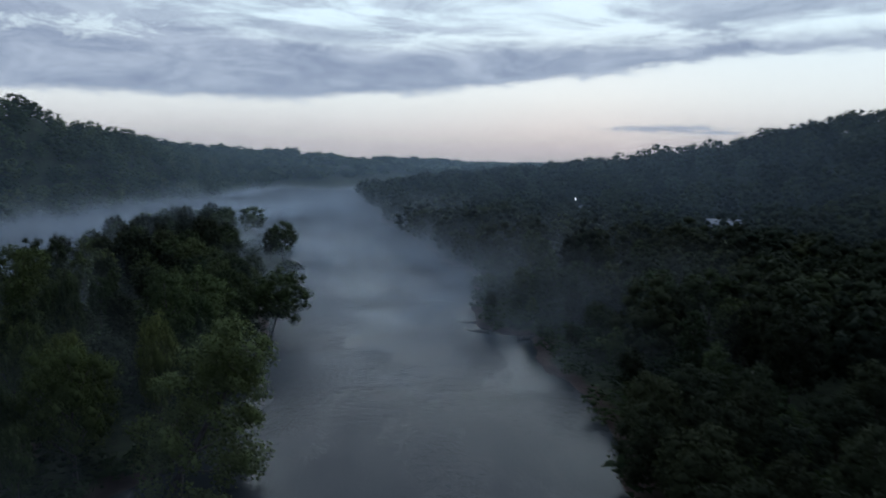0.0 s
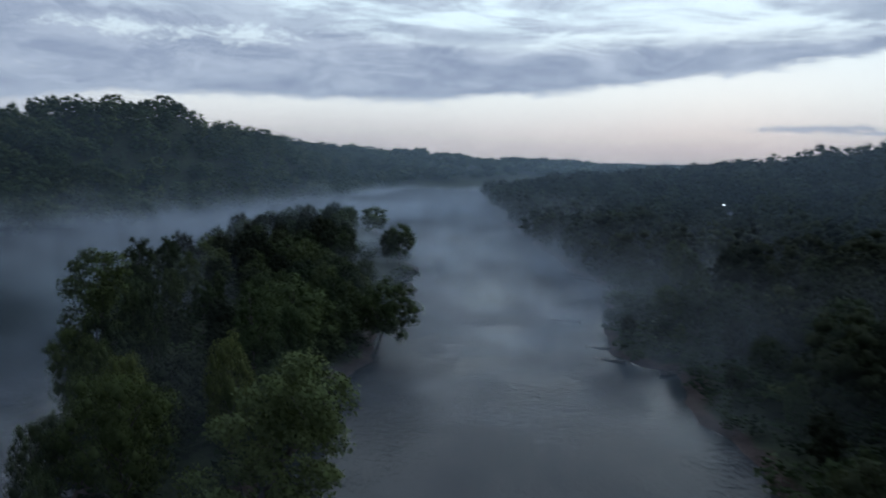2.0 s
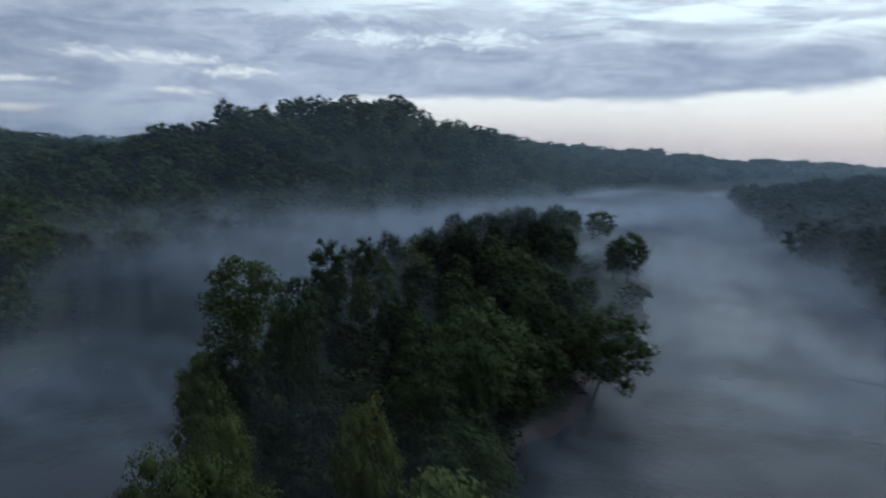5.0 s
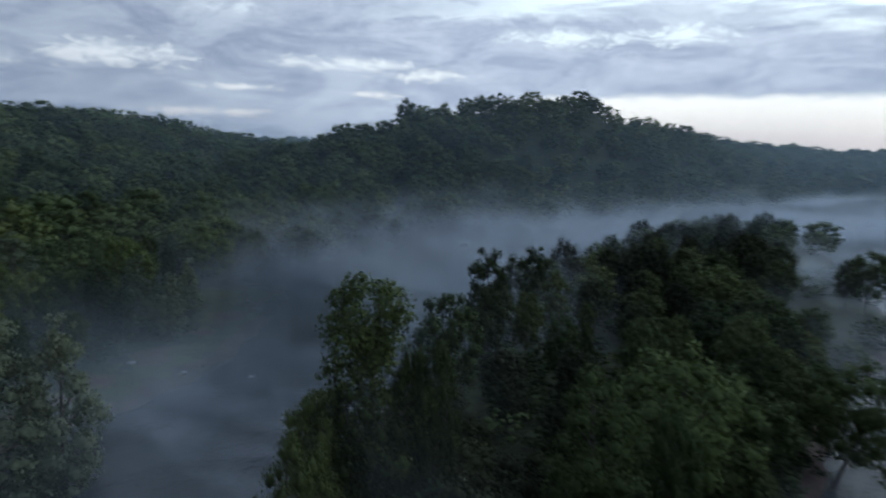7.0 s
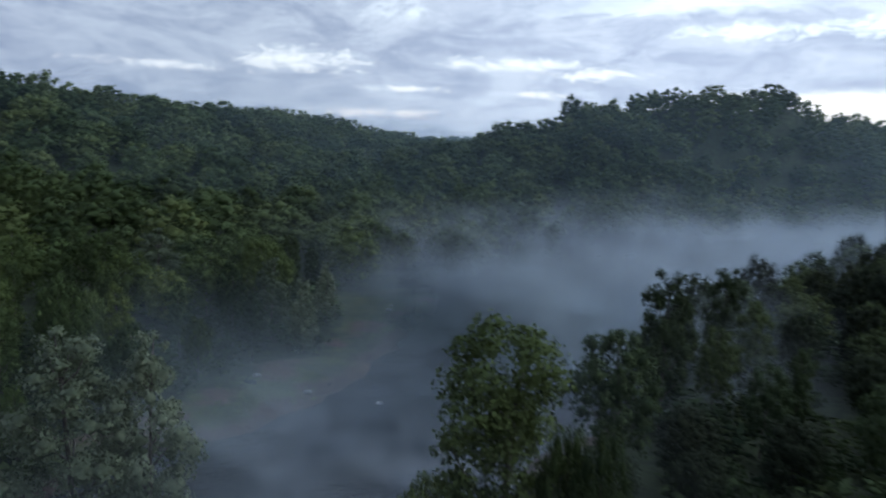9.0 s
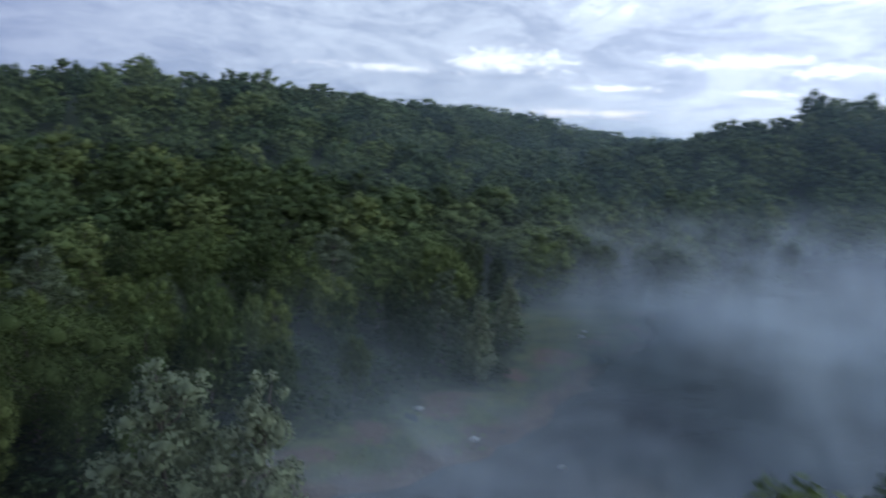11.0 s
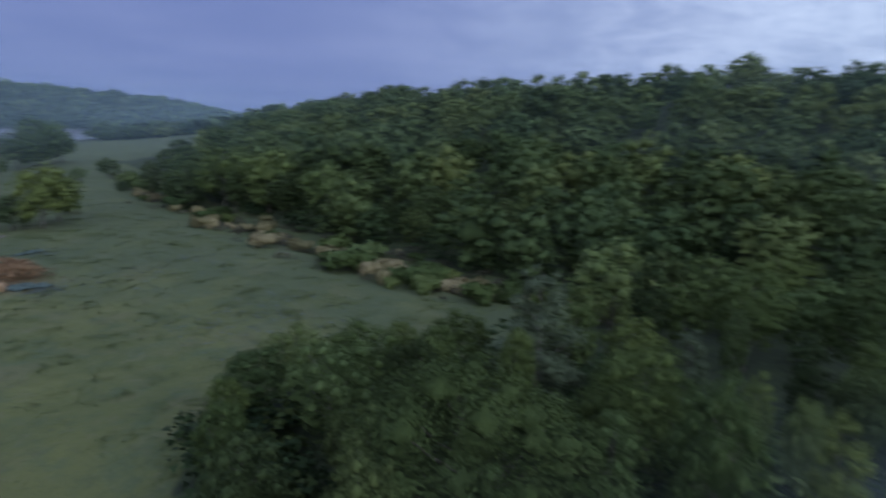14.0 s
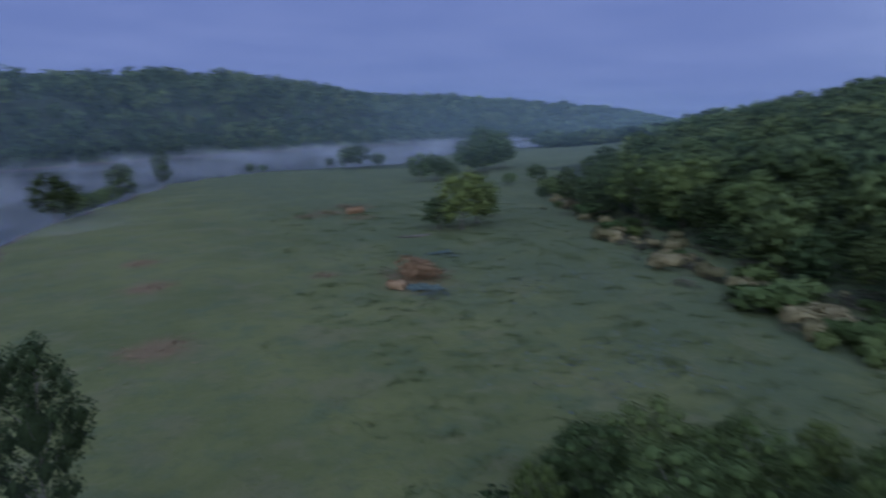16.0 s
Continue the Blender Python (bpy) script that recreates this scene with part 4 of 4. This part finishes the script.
GRASS = leaf_material("meadow_grass", rgb(0.084, 0.100, 0.030), rgb(0.120, 0.135, 0.044), rgb(0.165, 0.170, 0.066), 6.0)
WEED_GREEN = leaf_material("dark_weeds", rgb(0.070, 0.094, 0.034), rgb(0.095, 0.120, 0.044), rgb(0.13, 0.15, 0.06), 4.0)
WEEDS = leaf_material("grey_weeds", rgb(0.085, 0.11, 0.095), rgb(0.12, 0.14, 0.125), rgb(0.17, 0.19, 0.18), 4.0)
DEAD = leaf_material("dead_grass", rgb(0.18, 0.125, 0.075), rgb(0.24, 0.165, 0.10), rgb(0.31, 0.22, 0.14), 4.0)
RUST = leaf_material("dead_brush", rgb(0.31, 0.19, 0.11), rgb(0.46, 0.30, 0.18), rgb(0.57, 0.40, 0.26), 2.0)


def tufts(name, xs, ys, seed, size, leaf, label):
    """Leaning blades, three to a tuft."""
    r = np.random.RandomState(seed)
    xs, ys = np.repeat(xs, 3) + r.normal(0, 0.25, 3 * len(xs)), np.repeat(ys, 3) + r.normal(0, 0.25, 3 * len(ys))
    n = len(xs)
    a, tall = r.uniform(0, 6.28, n), size * r.uniform(0.5, 1.3, n)
    z = height(xs, ys)
    d = np.stack([np.cos(a), np.sin(a), 0 * a], 1) * (tall * 0.6)[:, None]
    p = np.stack([xs, ys, z - 0.05], 1)
    tip = p + np.stack([-np.sin(a) * tall, np.cos(a) * tall, tall * r.uniform(0.2, 0.6, n)], 1)
    verts = np.stack([p - d, p + d, tip], 1).reshape(-1, 3)
    up = np.repeat(np.stack([r.normal(0, 0.3, n), r.normal(0, 0.3, n), np.ones(n)], 1), 3, 0)
    up /= np.linalg.norm(up, axis=1)[:, None]
    # wind each blade so that its face looks up
    face = np.cross(verts[1::3] - verts[0::3], verts[2::3] - verts[0::3])
    flip = face[:, 2] < 0
    tri = np.arange(3 * n).reshape(n, 3)
    tri[flip] = tri[flip][:, ::-1]
    ob = new(name, mesh_from(name, verts, tri, leaf, normals=up))
    return tagged(ob, label, "grass", kind="stuff")


def in_meadow(x, y):
    return (shore(x, y) > 1.5) & ~wooded(x, y) & (y < meadow_edge(x) + 4) & (x > -300)


gx0, gy0 = r.uniform(-205, -40, 30000), 38 - 360 * r.uniform(0, 1, 30000) ** 1.7
keep = in_meadow(gx0, gy0)
tufts("meadow_grass", gx0[keep], gy0[keep], 62, 0.25, GRASS, "rough green meadow grass in clumps")
cl = np.stack([r.uniform(-185, -104, 900), 30 - 200 * r.uniform(0, 1, 900) ** 1.2], 1)
cl = np.repeat(cl, 20, 0) + r.normal(0, 1, (900 * 20, 2)) * (1.0, 0.6)
keep = in_meadow(cl[:, 0], cl[:, 1])
tufts("meadow_weeds", cl[keep, 0], cl[keep, 1], 67, 0.34, WEED_GREEN, "dark clumps of weeds in the meadow")
gx0, gy0 = r.uniform(-165, -98, 5000), r.uniform(70, 150, 5000)
keep = (shore(gx0, gy0) > 1.2) & (shore(gx0, gy0) < 18)
tufts("bar_grass", gx0[keep], gy0[keep], 63, 0.34, GRASS, "low green grass on the river bar")
spots = []
for cx, cy, cr in DRY:
    spots.append(np.array([cx, cy]) + r.normal(0, cr * 0.5, (int(cr * cr * 5), 2)))
spots = np.concatenate(spots)
tufts("dead_grass", spots[:, 0], spots[:, 1], 64, 0.4, DEAD, "patches of dead reddish grass")
spots = np.concatenate([np.array(c) + r.normal(0, 1, (260, 2)) * w for c, w in [((-136, -70), (5, 4)), ((-126, -41), (2.5, 2.5)), ((-150, -40), (9, 6)), ((-140, 0), (8, 6))]])
tufts("grey_weeds", spots[:, 0], spots[:, 1], 65, 0.4, WEEDS, "low blue-grey weeds in the meadow")


def brush(x, y, h, r0, seed, label):
    ob = tree_kind("brush_pile", seed, "shrub", h, r0, 1300, 0.4, RUST, 0.08, label, "brush pile")
    base = float(height(np.array([x]), np.array([y]))[0])
    ob.matrix_basis = Matrix.Translation((x, y, base))
    return ob


brush(-127.5, -52, 3.6, 5.0, 71, "heap of dead red-brown brush in the meadow")
brush(-131, -143, 2.0, 3.4, 72, "small heap of dead red-brown brush")
brush(-121, -45, 1.2, 2.0, 73, "low scatter of dead brown brush")


def crumpled_sheet(x, y, long, wide, label):
    """A crumpled sheet lying on the grass."""
    nu, nv = 25, 19
    u, v = np.meshgrid(np.linspace(-0.5, 0.5, nu), np.linspace(-0.5, 0.5, nv))
    px, py = x + u * long + 0.3 * wave(u * long, v * wide, 2.2, 21), y + v * wide + 0.3 * wave(u * long, v * wide, 2.0, 22)
    pz = height(px, py) + 0.28 + 0.16 * wave(px, py, 1.5, 23) + 0.07 * wave(px, py, 0.7, 24)
    verts = np.stack([px, py, pz], -1).reshape(-1, 3)
    low = verts - np.array([0, 0, 0.03])
    quad = (np.arange(nv - 1)[:, None] * nu + np.arange(nu - 1)[None, :]).ravel()
    top = np.stack([quad, quad + 1, quad + nu + 1, quad + nu], 1)
    ob = new("tarpaulin", mesh_from("tarpaulin", np.concatenate([verts, low]), np.concatenate([top, top[:, ::-1] + nu * nv]), TARP, smooth=True))
    return tagged(ob, label, "tarpaulin")


TARP, tn = material("faded_tarpaulin")
tone = tn.noise(tn.add("ShaderNodeTexCoord").outputs["Object"], 1.2, 5.0)
finish(tn, tn.add("ShaderNodeBsdfPrincipled", Base_Color=tn.mix(tn.ease(tone, 0.35, 0.65), rgb(0.050, 0.074, 0.056), rgb(0.092, 0.126, 0.104)), Roughness=0.55).outputs[0])
crumpled_sheet(-125.5, -43.5, 6.5, 4.0, "faded grey-green tarpaulin crumpled beside the brush heap")
crumpled_sheet(-137, -71, 5.0, 2.0, "torn grey tarpaulin lying in the weeds")


def fallen_log(x, y, z, length, thick, turn, tip, label):
    """A barkless log with broken limb stubs and a root end."""
    ob = tagged(new("fallen_log"), label, "log", "fallen logs")
    rr = np.random.RandomState(int(abs(x * 7 + y)))
    line = [np.array([(t - 0.5) * length, 0.12 * length * math.sin(3 * t) * 0.4, thick * 0.8 + tip * t]) for t in np.linspace(0, 1, 7)]
    part("stem", mesh_from("stem", *tube(line, [thick * (1.25 - 0.9 * t) for t in np.linspace(0, 1, 7)], 8), BARK, smooth=True), ob)
    for t in (0.35, 0.55, 0.75):
        start = np.array([(t - 0.5) * length, 0.12 * length * math.sin(3 * t) * 0.4, thick * 0.8 + tip * t])
        end = start + np.array([rr.uniform(0.2, 0.7), rr.choice([-1, 1]) * rr.uniform(0.4, 0.9), rr.uniform(0.3, 0.8)]) * length * 0.16
        part("limb", mesh_from("limb", *tube([start, (start + end) / 2 + 0.05, end], [thick * 0.35, thick * 0.25, thick * 0.08], 5), BARK, smooth=True), ob)
    for a in (0.4, 1.7, 2.9, 4.2, 5.4):
        start = np.array([-0.5 * length, 0, thick * 0.8])
        end = start + np.array([-thick * 1.6, math.cos(a) * thick * 2.6, math.sin(a) * thick * 1.5 + 0.2])
        part("root", mesh_from("root", *tube([start, (start + end) / 2, end], [thick * 0.7, thick * 0.35, thick * 0.1], 5), BARK, smooth=True), ob)
    ob.matrix_basis = pose(x, y, z, 0, 0, turn)
    return ob


fallen_log(-137, -94, float(height(np.array([-137.0]), np.array([-94.0]))[0]) - 0.1, 8.5, 0.42, 10, 0.3, "grey fallen log lying in the meadow grass")
fallen_log(6, 152, -0.15, 9, 0.40, 172, -0.5, "dark driftwood log at the water's edge")
fallen_log(7, 144, -0.15, 7, 0.32, 160, -0.4, "dark driftwood log at the water's edge")
fallen_log(3, 232, -0.15, 9, 0.40, 150, -0.5, "dark driftwood log at the water's edge")
fallen_log(20, 138, 0.1, 8, 0.30, 15, 0.0, "pale driftwood log on the muddy bank")


def stone_material():
    m, n = material("river_stone")
    pos = n.add("ShaderNodeTexCoord").outputs["Object"]
    g = n.noise(pos, 3.0, 5.0)
    colour = n.mix(n.ease(g, 0.35, 0.65), rgb(0.20, 0.19, 0.18), rgb(0.38, 0.37, 0.35))
    finish(n, n.add("ShaderNodeBsdfPrincipled", Base_Color=colour, Roughness=0.8,
                    Normal=n.add("ShaderNodeBump", Strength=0.5, Distance=0.08, Height=g).outputs[0]).outputs[0])
    return m


STONE = stone_material()


def boulder(x, y, size, seed, group, label):
    bm = bmesh.new()
    bmesh.ops.create_icosphere(bm, subdivisions=3, radius=1.0)
    for v in bm.verts:
        d = 1 + 0.32 * noise.noise(v.co * 1.3 + Vector((seed, 0, 0))) + 0.1 * noise.noise(v.co * 4 + Vector((0, seed, 0)))
        v.co = Vector((v.co.x * d * 1.25, v.co.y * d, v.co.z * d * 0.62)) * size
    data = bpy.data.meshes.new("boulder")
    bm.to_mesh(data)
    bm.free()
    data.polygons.foreach_set("use_smooth", np.ones(len(data.polygons), bool))
    data.materials.append(STONE)
    ob = tagged(new("boulder", data), label, "rock", group)
    ob.matrix_basis = pose(x, y, max(-0.1, float(height(np.array([x]), np.array([y]))[0])) + 0.12 * size, 0, 0, seed * 47)
    return ob


for k, (x, y, size) in enumerate([(-121.5, 94.5, 0.5), (-114.2, 99.5, 0.5), (-148, 128, 0.6), (-151, 130, 0.4), (-108, 107.5, 0.45)]):
    boulder(x, y, size, k + 1, "pale rocks on the bar", "pale grey boulder lying on the grassy river bar")
fallen_log(-3, 174, -0.3, 11, 0.30, 165, -0.15, "dark waterlogged trunk lying across the riffle")


# ---------------------------------------------------------------- houses among the trees on the right bank
def plain_material(name, colour, rough, ribs=0.0):
    m, n = material(name)
    pos = n.add("ShaderNodeTexCoord").outputs["Object"]
    g = n.noise(pos, 1.5, 5.0)
    tone = n.mix(n.ease(g, 0.3, 0.7), rgb(*[c * 0.82 for c in colour]), rgb(*colour))
    h = n.math("ADD", g, n.math("MULTIPLY", n.math("SINE", n.math("MULTIPLY", n.add("ShaderNodeSeparateXYZ", Vector=pos).outputs[0], 14.0)), ribs))
    finish(n, n.add("ShaderNodeBsdfPrincipled", Base_Color=tone, Roughness=rough,
                    Normal=n.add("ShaderNodeBump", Strength=0.4, Distance=0.03, Height=h).outputs[0]).outputs[0])
    return m


SIDING = plain_material("white_siding", (0.72, 0.73, 0.72), 0.6)
METAL = plain_material("grey_roof_metal", (0.40, 0.41, 0.43), 0.45, 1.0)
SHINGLE = plain_material("dark_shingle", (0.14, 0.14, 0.15), 0.85)
TRIM = plain_material("painted_trim", (0.35, 0.33, 0.30), 0.6)
GLASS, gn = material("window_glass")
finish(gn, gn.add("ShaderNodeBsdfPrincipled", Base_Color=rgb(0.02, 0.025, 0.03), Roughness=0.06).outputs[0])


def block(x0, x1, y0, y1, z0, z1):
    v = np.array([(x, y, z) for z in (z0, z1) for y in (y0, y1) for x in (x0, x1)], float)
    return v, np.array([(0, 2, 3, 1), (4, 5, 7, 6), (0, 1, 5, 4), (2, 6, 7, 3), (0, 4, 6, 2), (1, 3, 7, 5)])


def building(name, x, y, turn, long, deep, wall, rise, roof_mat, label, windows):
    ob = tagged(new(name), label, "building")
    part("wall", mesh_from("wall", *block(-long / 2, long / 2, -deep / 2, deep / 2, -1.5, wall), SIDING), ob)
    gable = np.array([(sx * long / 2, sy * deep / 2, wall) for sx in (-1, 1) for sy in (-1, 1)] + [(-long / 2, 0, wall + rise), (long / 2, 0, wall + rise)], float)
    part("gable", mesh_from("gable", gable, np.array([(0, 1, 4), (2, 5, 3)]), SIDING), ob)
    e, th = 0.5, 0.16
    for sy in (-1, 1):
        low, top = wall - rise * e / (deep / 2), wall + rise
        v = np.array([(sx * (long / 2 + e), sy * (deep / 2 + e) * q, (low if q else top) + d) for d in (0.02, th) for q in (1, 0) for sx in (-1, 1)], float)
        part("roof", mesh_from("roof", v, np.array([(0, 1, 3, 2), (4, 6, 7, 5), (0, 4, 5, 1), (2, 3, 7, 6), (0, 2, 6, 4), (1, 5, 7, 3)]), roof_mat), ob)
    for k in range(windows):
        wx0 = -long / 2 + long * (k + 0.5) / windows
        for sy in (-1, 1):
            w = part("window", mesh_from("window", *block(wx0 - 0.6, wx0 + 0.6, sy * deep / 2 - 0.06, sy * deep / 2 + 0.06, 0.95, 2.25), TRIM), ob, "framed sash window")
            part("pane", mesh_from("pane", *block(wx0 - 0.5, wx0 + 0.5, sy * deep / 2 - 0.075, sy * deep / 2 + 0.075, 1.05, 2.15), GLASS), w)
    part("door", mesh_from("door", *block(-long / 2 + 0.5, -long / 2 + 1.45, -deep / 2 - 0.05, -deep / 2 + 0.05, 0, 2.05), TRIM), ob, "painted door")
    ob.matrix_basis = pose(x, y, float(height(np.array([x]), np.array([y]))[0]), 0, 0, turn)
    return ob


building("barn", 113, 267, -14, 12.0, 8.0, 4.6, 2.2, METAL, "long low barn with a pale metal roof", 4)
building("house", 79, 366, 30, 8.0, 6.5, 3.6, 2.2, SHINGLE, "small white house among dark trees", 3)

BULB, bn = material("lamp_glow")
finish(bn, bn.add("ShaderNodeEmission", Color=rgb(1.0, 0.93, 0.8), Strength=14.0).outputs[0])


def yard_lamp(x, y, z):
    ob = tagged(new("yard_lamp"), "lit yard lamp on a tall wooden pole", "lamp", "yard lamps")
    base = float(height(np.array([x]), np.array([y]))[0])
    part("pole", mesh_from("pole", *tube([(0, 0, -0.5), (0, 0, (z - base) / 2), (0, 0, z - base + 0.4)], [0.15, 0.13, 0.11], 8), BARK, smooth=True), ob)
    part("arm", mesh_from("arm", *tube([(0, 0, z - base + 0.1), (0.0, -0.5, z - base + 0.3), (0, -1.0, z - base + 0.25)], [0.05, 0.05, 0.05], 6), TRIM, smooth=True), ob)
    bm = bmesh.new()
    bmesh.ops.create_uvsphere(bm, u_segments=12, v_segments=8, radius=0.27)
    data = bpy.data.meshes.new("bulb")
    bm.to_mesh(data)
    bm.free()
    data.materials.append(BULB)
    bulb = part("bulb", data, ob, "glowing lamp globe")
    bulb.matrix_basis = pose(0, -1.0, z - base)
    ob.matrix_basis = pose(x, y, base)
    return ob


yard_lamp(72, 365, 16.7)
yard_lamp(109, 331, 16.8)

# ---------------------------------------------------------------- mist over the river


def ribbons(name, mat, spots, seed, length, tall, lift, label):
    """Gently curved, upright veils of mist."""
    r = np.random.RandomState(seed)
    verts, faces, uvs, at = [], [], [], 0
    nu, nv = 9, 5
    quad = (np.arange(nv - 1)[:, None] * nu + np.arange(nu - 1)[None, :]).ravel()
    quad = np.stack([quad, quad + 1, quad + nu + 1, quad + nu], 1)
    u, v = np.meshgrid(np.linspace(0, 1, nu), np.linspace(0, 1, nv))
    for x, y in spots:
        a, l, t, bend = r.uniform(0, math.pi), length * r.uniform(0.6, 1.4), tall * r.uniform(0.6, 1.4), r.uniform(-0.12, 0.12)
        s = (u - 0.5) * l
        o = bend * l * (u - 0.5) ** 2 * 2
        verts.append(np.stack([x + s * math.cos(a) - o * math.sin(a), y + s * math.sin(a) + o * math.cos(a), lift + v * t], -1).reshape(-1, 3))
        faces.append(quad + at)
        uvs.append(np.stack([u, v], -1).reshape(-1, 2))
        at += nu * nv
    ob = new(name, mesh_from(name, np.concatenate(verts), np.concatenate(faces), mat, np.concatenate(uvs), True))
    return tagged(ob, label, "mist", kind="stuff")


def haze_rings(name, mat, centre, radii, tall, label):
    """Wide upright curtains of thin haze, one behind the other."""
    verts, faces, uvs, at = [], [], [], 0
    nu, nv = 121, 5
    quad = (np.arange(nv - 1)[:, None] * nu + np.arange(nu - 1)[None, :]).ravel()
    quad = np.stack([quad, quad + 1, quad + nu + 1, quad + nu], 1)
    u, v = np.meshgrid(np.linspace(0, 1, nu), np.linspace(0, 1, nv))
    for radius in radii:
        a = u * 2 * math.pi
        verts.append(np.stack([centre[0] + radius * np.cos(a), centre[1] + radius * np.sin(a), -3 + v * tall], -1).reshape(-1, 3))
        faces.append(quad + at)
        uvs.append(np.stack([0 * u + 0.5, v], -1).reshape(-1, 2))
        at += nu * nv
    ob = new(name, mesh_from(name, np.concatenate(verts), np.concatenate(faces), mat, np.concatenate(uvs), True))
    return tagged(ob, label, "haze", kind="stuff")


PLANTED.clear()
r = np.random.RandomState(51)
channel = lambda x, y: (shore(x, y) < 14) & (x < np.interp(y, [60, 120, 345, 420, 700], [-85, -65, -105, -60, -60])) & (y > 85)
ribbons("channel_mist", MIST, scatter(r, (-240, -50, 85, 640), 6.8, lambda x, y: channel(x, y) & (y > 138 + 0.1 * (x + 100)), 5000), 52, 40, 13, -0.5, "thick grey mist lying on the side channel")
main = lambda x, y: (shore(x, y) < 5) & (y > np.where(x < -60, 65, 105))
ribbons("river_mist", MIST_THIN, scatter(r, (-150, 40, 50, 640), 9.0, main, 2500), 53, 36, 7.5, -0.5, "thin grey morning mist lying on the river")
ribbons("far_river_mist", MIST_FAR, scatter(r, (-190, 40, 135, 640), 8.0, lambda x, y: (shore(x, y) < np.where(y < 230, -4, 6)) & (x > -165) & ~inside(x + 4, y, ISLAND) & (x > np.interp(y, [60, 120, 345, 420, 700], [-85, -65, -105, -120, -200])), 2500), 66, 44, 7.0, -0.5,
        "pale mist lying on the far reach of the river")
bank = lambda x, y: (shore(x, y) > -12) & (shore(x, y) < 45) & (((x < -115) & (y > 132)) | ((x > -15) & (y > 130)) | (y > 330))
ribbons("bank_mist", MIST_VEIL, scatter(r, (-270, 70, 60, 500), 10.0, bank, 3500), 54, 46, 20, 0.0, "drifting veils of mist among the bank trees")
low = lambda x, y: (shore(x, y) > -16) & (shore(x, y) < 15)
ribbons("bar_mist", MIST_SOFT, scatter(r, (-170, -92, 85, 135), 9.0, low, 1500), 57, 26, 11, -0.5, "thin mist over the grassy bar")
left = lambda x, y: (shore(x, y) > -22) & (shore(x, y) < 34) & (x < -90) & ~inside(x, y, ISLAND)
ribbons("left_bank_mist", MIST_VEIL, scatter(r, (-215, -105, 128, 240), 8.0, left, 2500), 58, 42, 19, 0.0, "mist drifting in front of the left bank trees")
ribbons("bank_edge_mist", MIST_SOFT, scatter(r, (-190, -74, 72, 130), 6.5, lambda x, y: (shore(x, y) > -26) & ((x < -108) | (shore(x, y) < 4)) & (shore(x, y) < 30) & ~inside(x, y, ISLAND), 1500), 60, 40, 17, 0.0,
        "soft mist along the foot of the bank trees")
MIST_TEAL = mist_material("bank_veil", 0.085, 0.016, (0.68, 0.88, 0.92))
ribbons("bank_veil", MIST_TEAL, scatter(r, (-175, -88, 116, 160), 7.5, lambda x, y: (shore(x, y) > -20) & (shore(x, y) < 7) & ~inside(x - 8, y, ISLAND) & (x < -88 - 0.25 * (y - 84)), 1500), 67, 36, 15, -0.3,
        "grey-green mist rising along the left bank")
near_water = lambda x, y: (shore(x, y) < 0) & (x < np.interp(y, [85, 120, 345], [-75, -80, -120]))
ribbons("low_mist", MIST_LOW, scatter(r, (-170, -70, 88, 160), 4.0, near_water, 3000), 61, 30, 4.5, -0.4, "low sheet of mist just over the side channel")
ribbons("river_sheet_mist", MIST_VEIL, scatter(r, (-48, 34, 100, 260), 8.0, lambda x, y: (shore(x, y) < 0), 1500), 62, 34, 4.0, -0.4, "low sheet of mist just over the river")
ribbons("island_gap_mist", MIST_VEIL, scatter(r, (-80, -40, 158, 285), 7.0, lambda x, y: (x > -22 - (y - 49) * 0.305) & (shore(x, y) > -8) & inside(x - 6, y, ISLAND), 900), 63, 24, 13, 0.0,
        "mist between the island trees and the river")
ribbons("island_back_mist", MIST, scatter(r, (-82, -42, 232, 264), 6.5, lambda x, y: shore(x, y) > -12, 600), 65, 22, 13, 0.0, "thicker mist behind the lone tree on the island")
ribbons("right_bank_mist", MIST_SOFT, scatter(r, (0, 60, 104, 150), 8.0, lambda x, y: (shore(x, y) > -12) & (shore(x, y) < 24), 900), 64, 34, 15, 0.0, "soft mist along the right bank trees")
ribbons("island_mist", MIST_SOFT, scatter(r, (-75, -25, 30, 88), 6.5, lambda x, y: (shore(x, y) > -14), 500), 59, 30, 18, 0.0, "faint mist hanging round the island trees")
south = lambda x, y: (shore(x, y) < 4)
ribbons("south_mist", MIST_SOUTH, scatter(r, (-700, 70, -1050, -120), 22.0, south, 4000), 55, 80, 10, -0.5, "thin mist lying on the bend of the river")
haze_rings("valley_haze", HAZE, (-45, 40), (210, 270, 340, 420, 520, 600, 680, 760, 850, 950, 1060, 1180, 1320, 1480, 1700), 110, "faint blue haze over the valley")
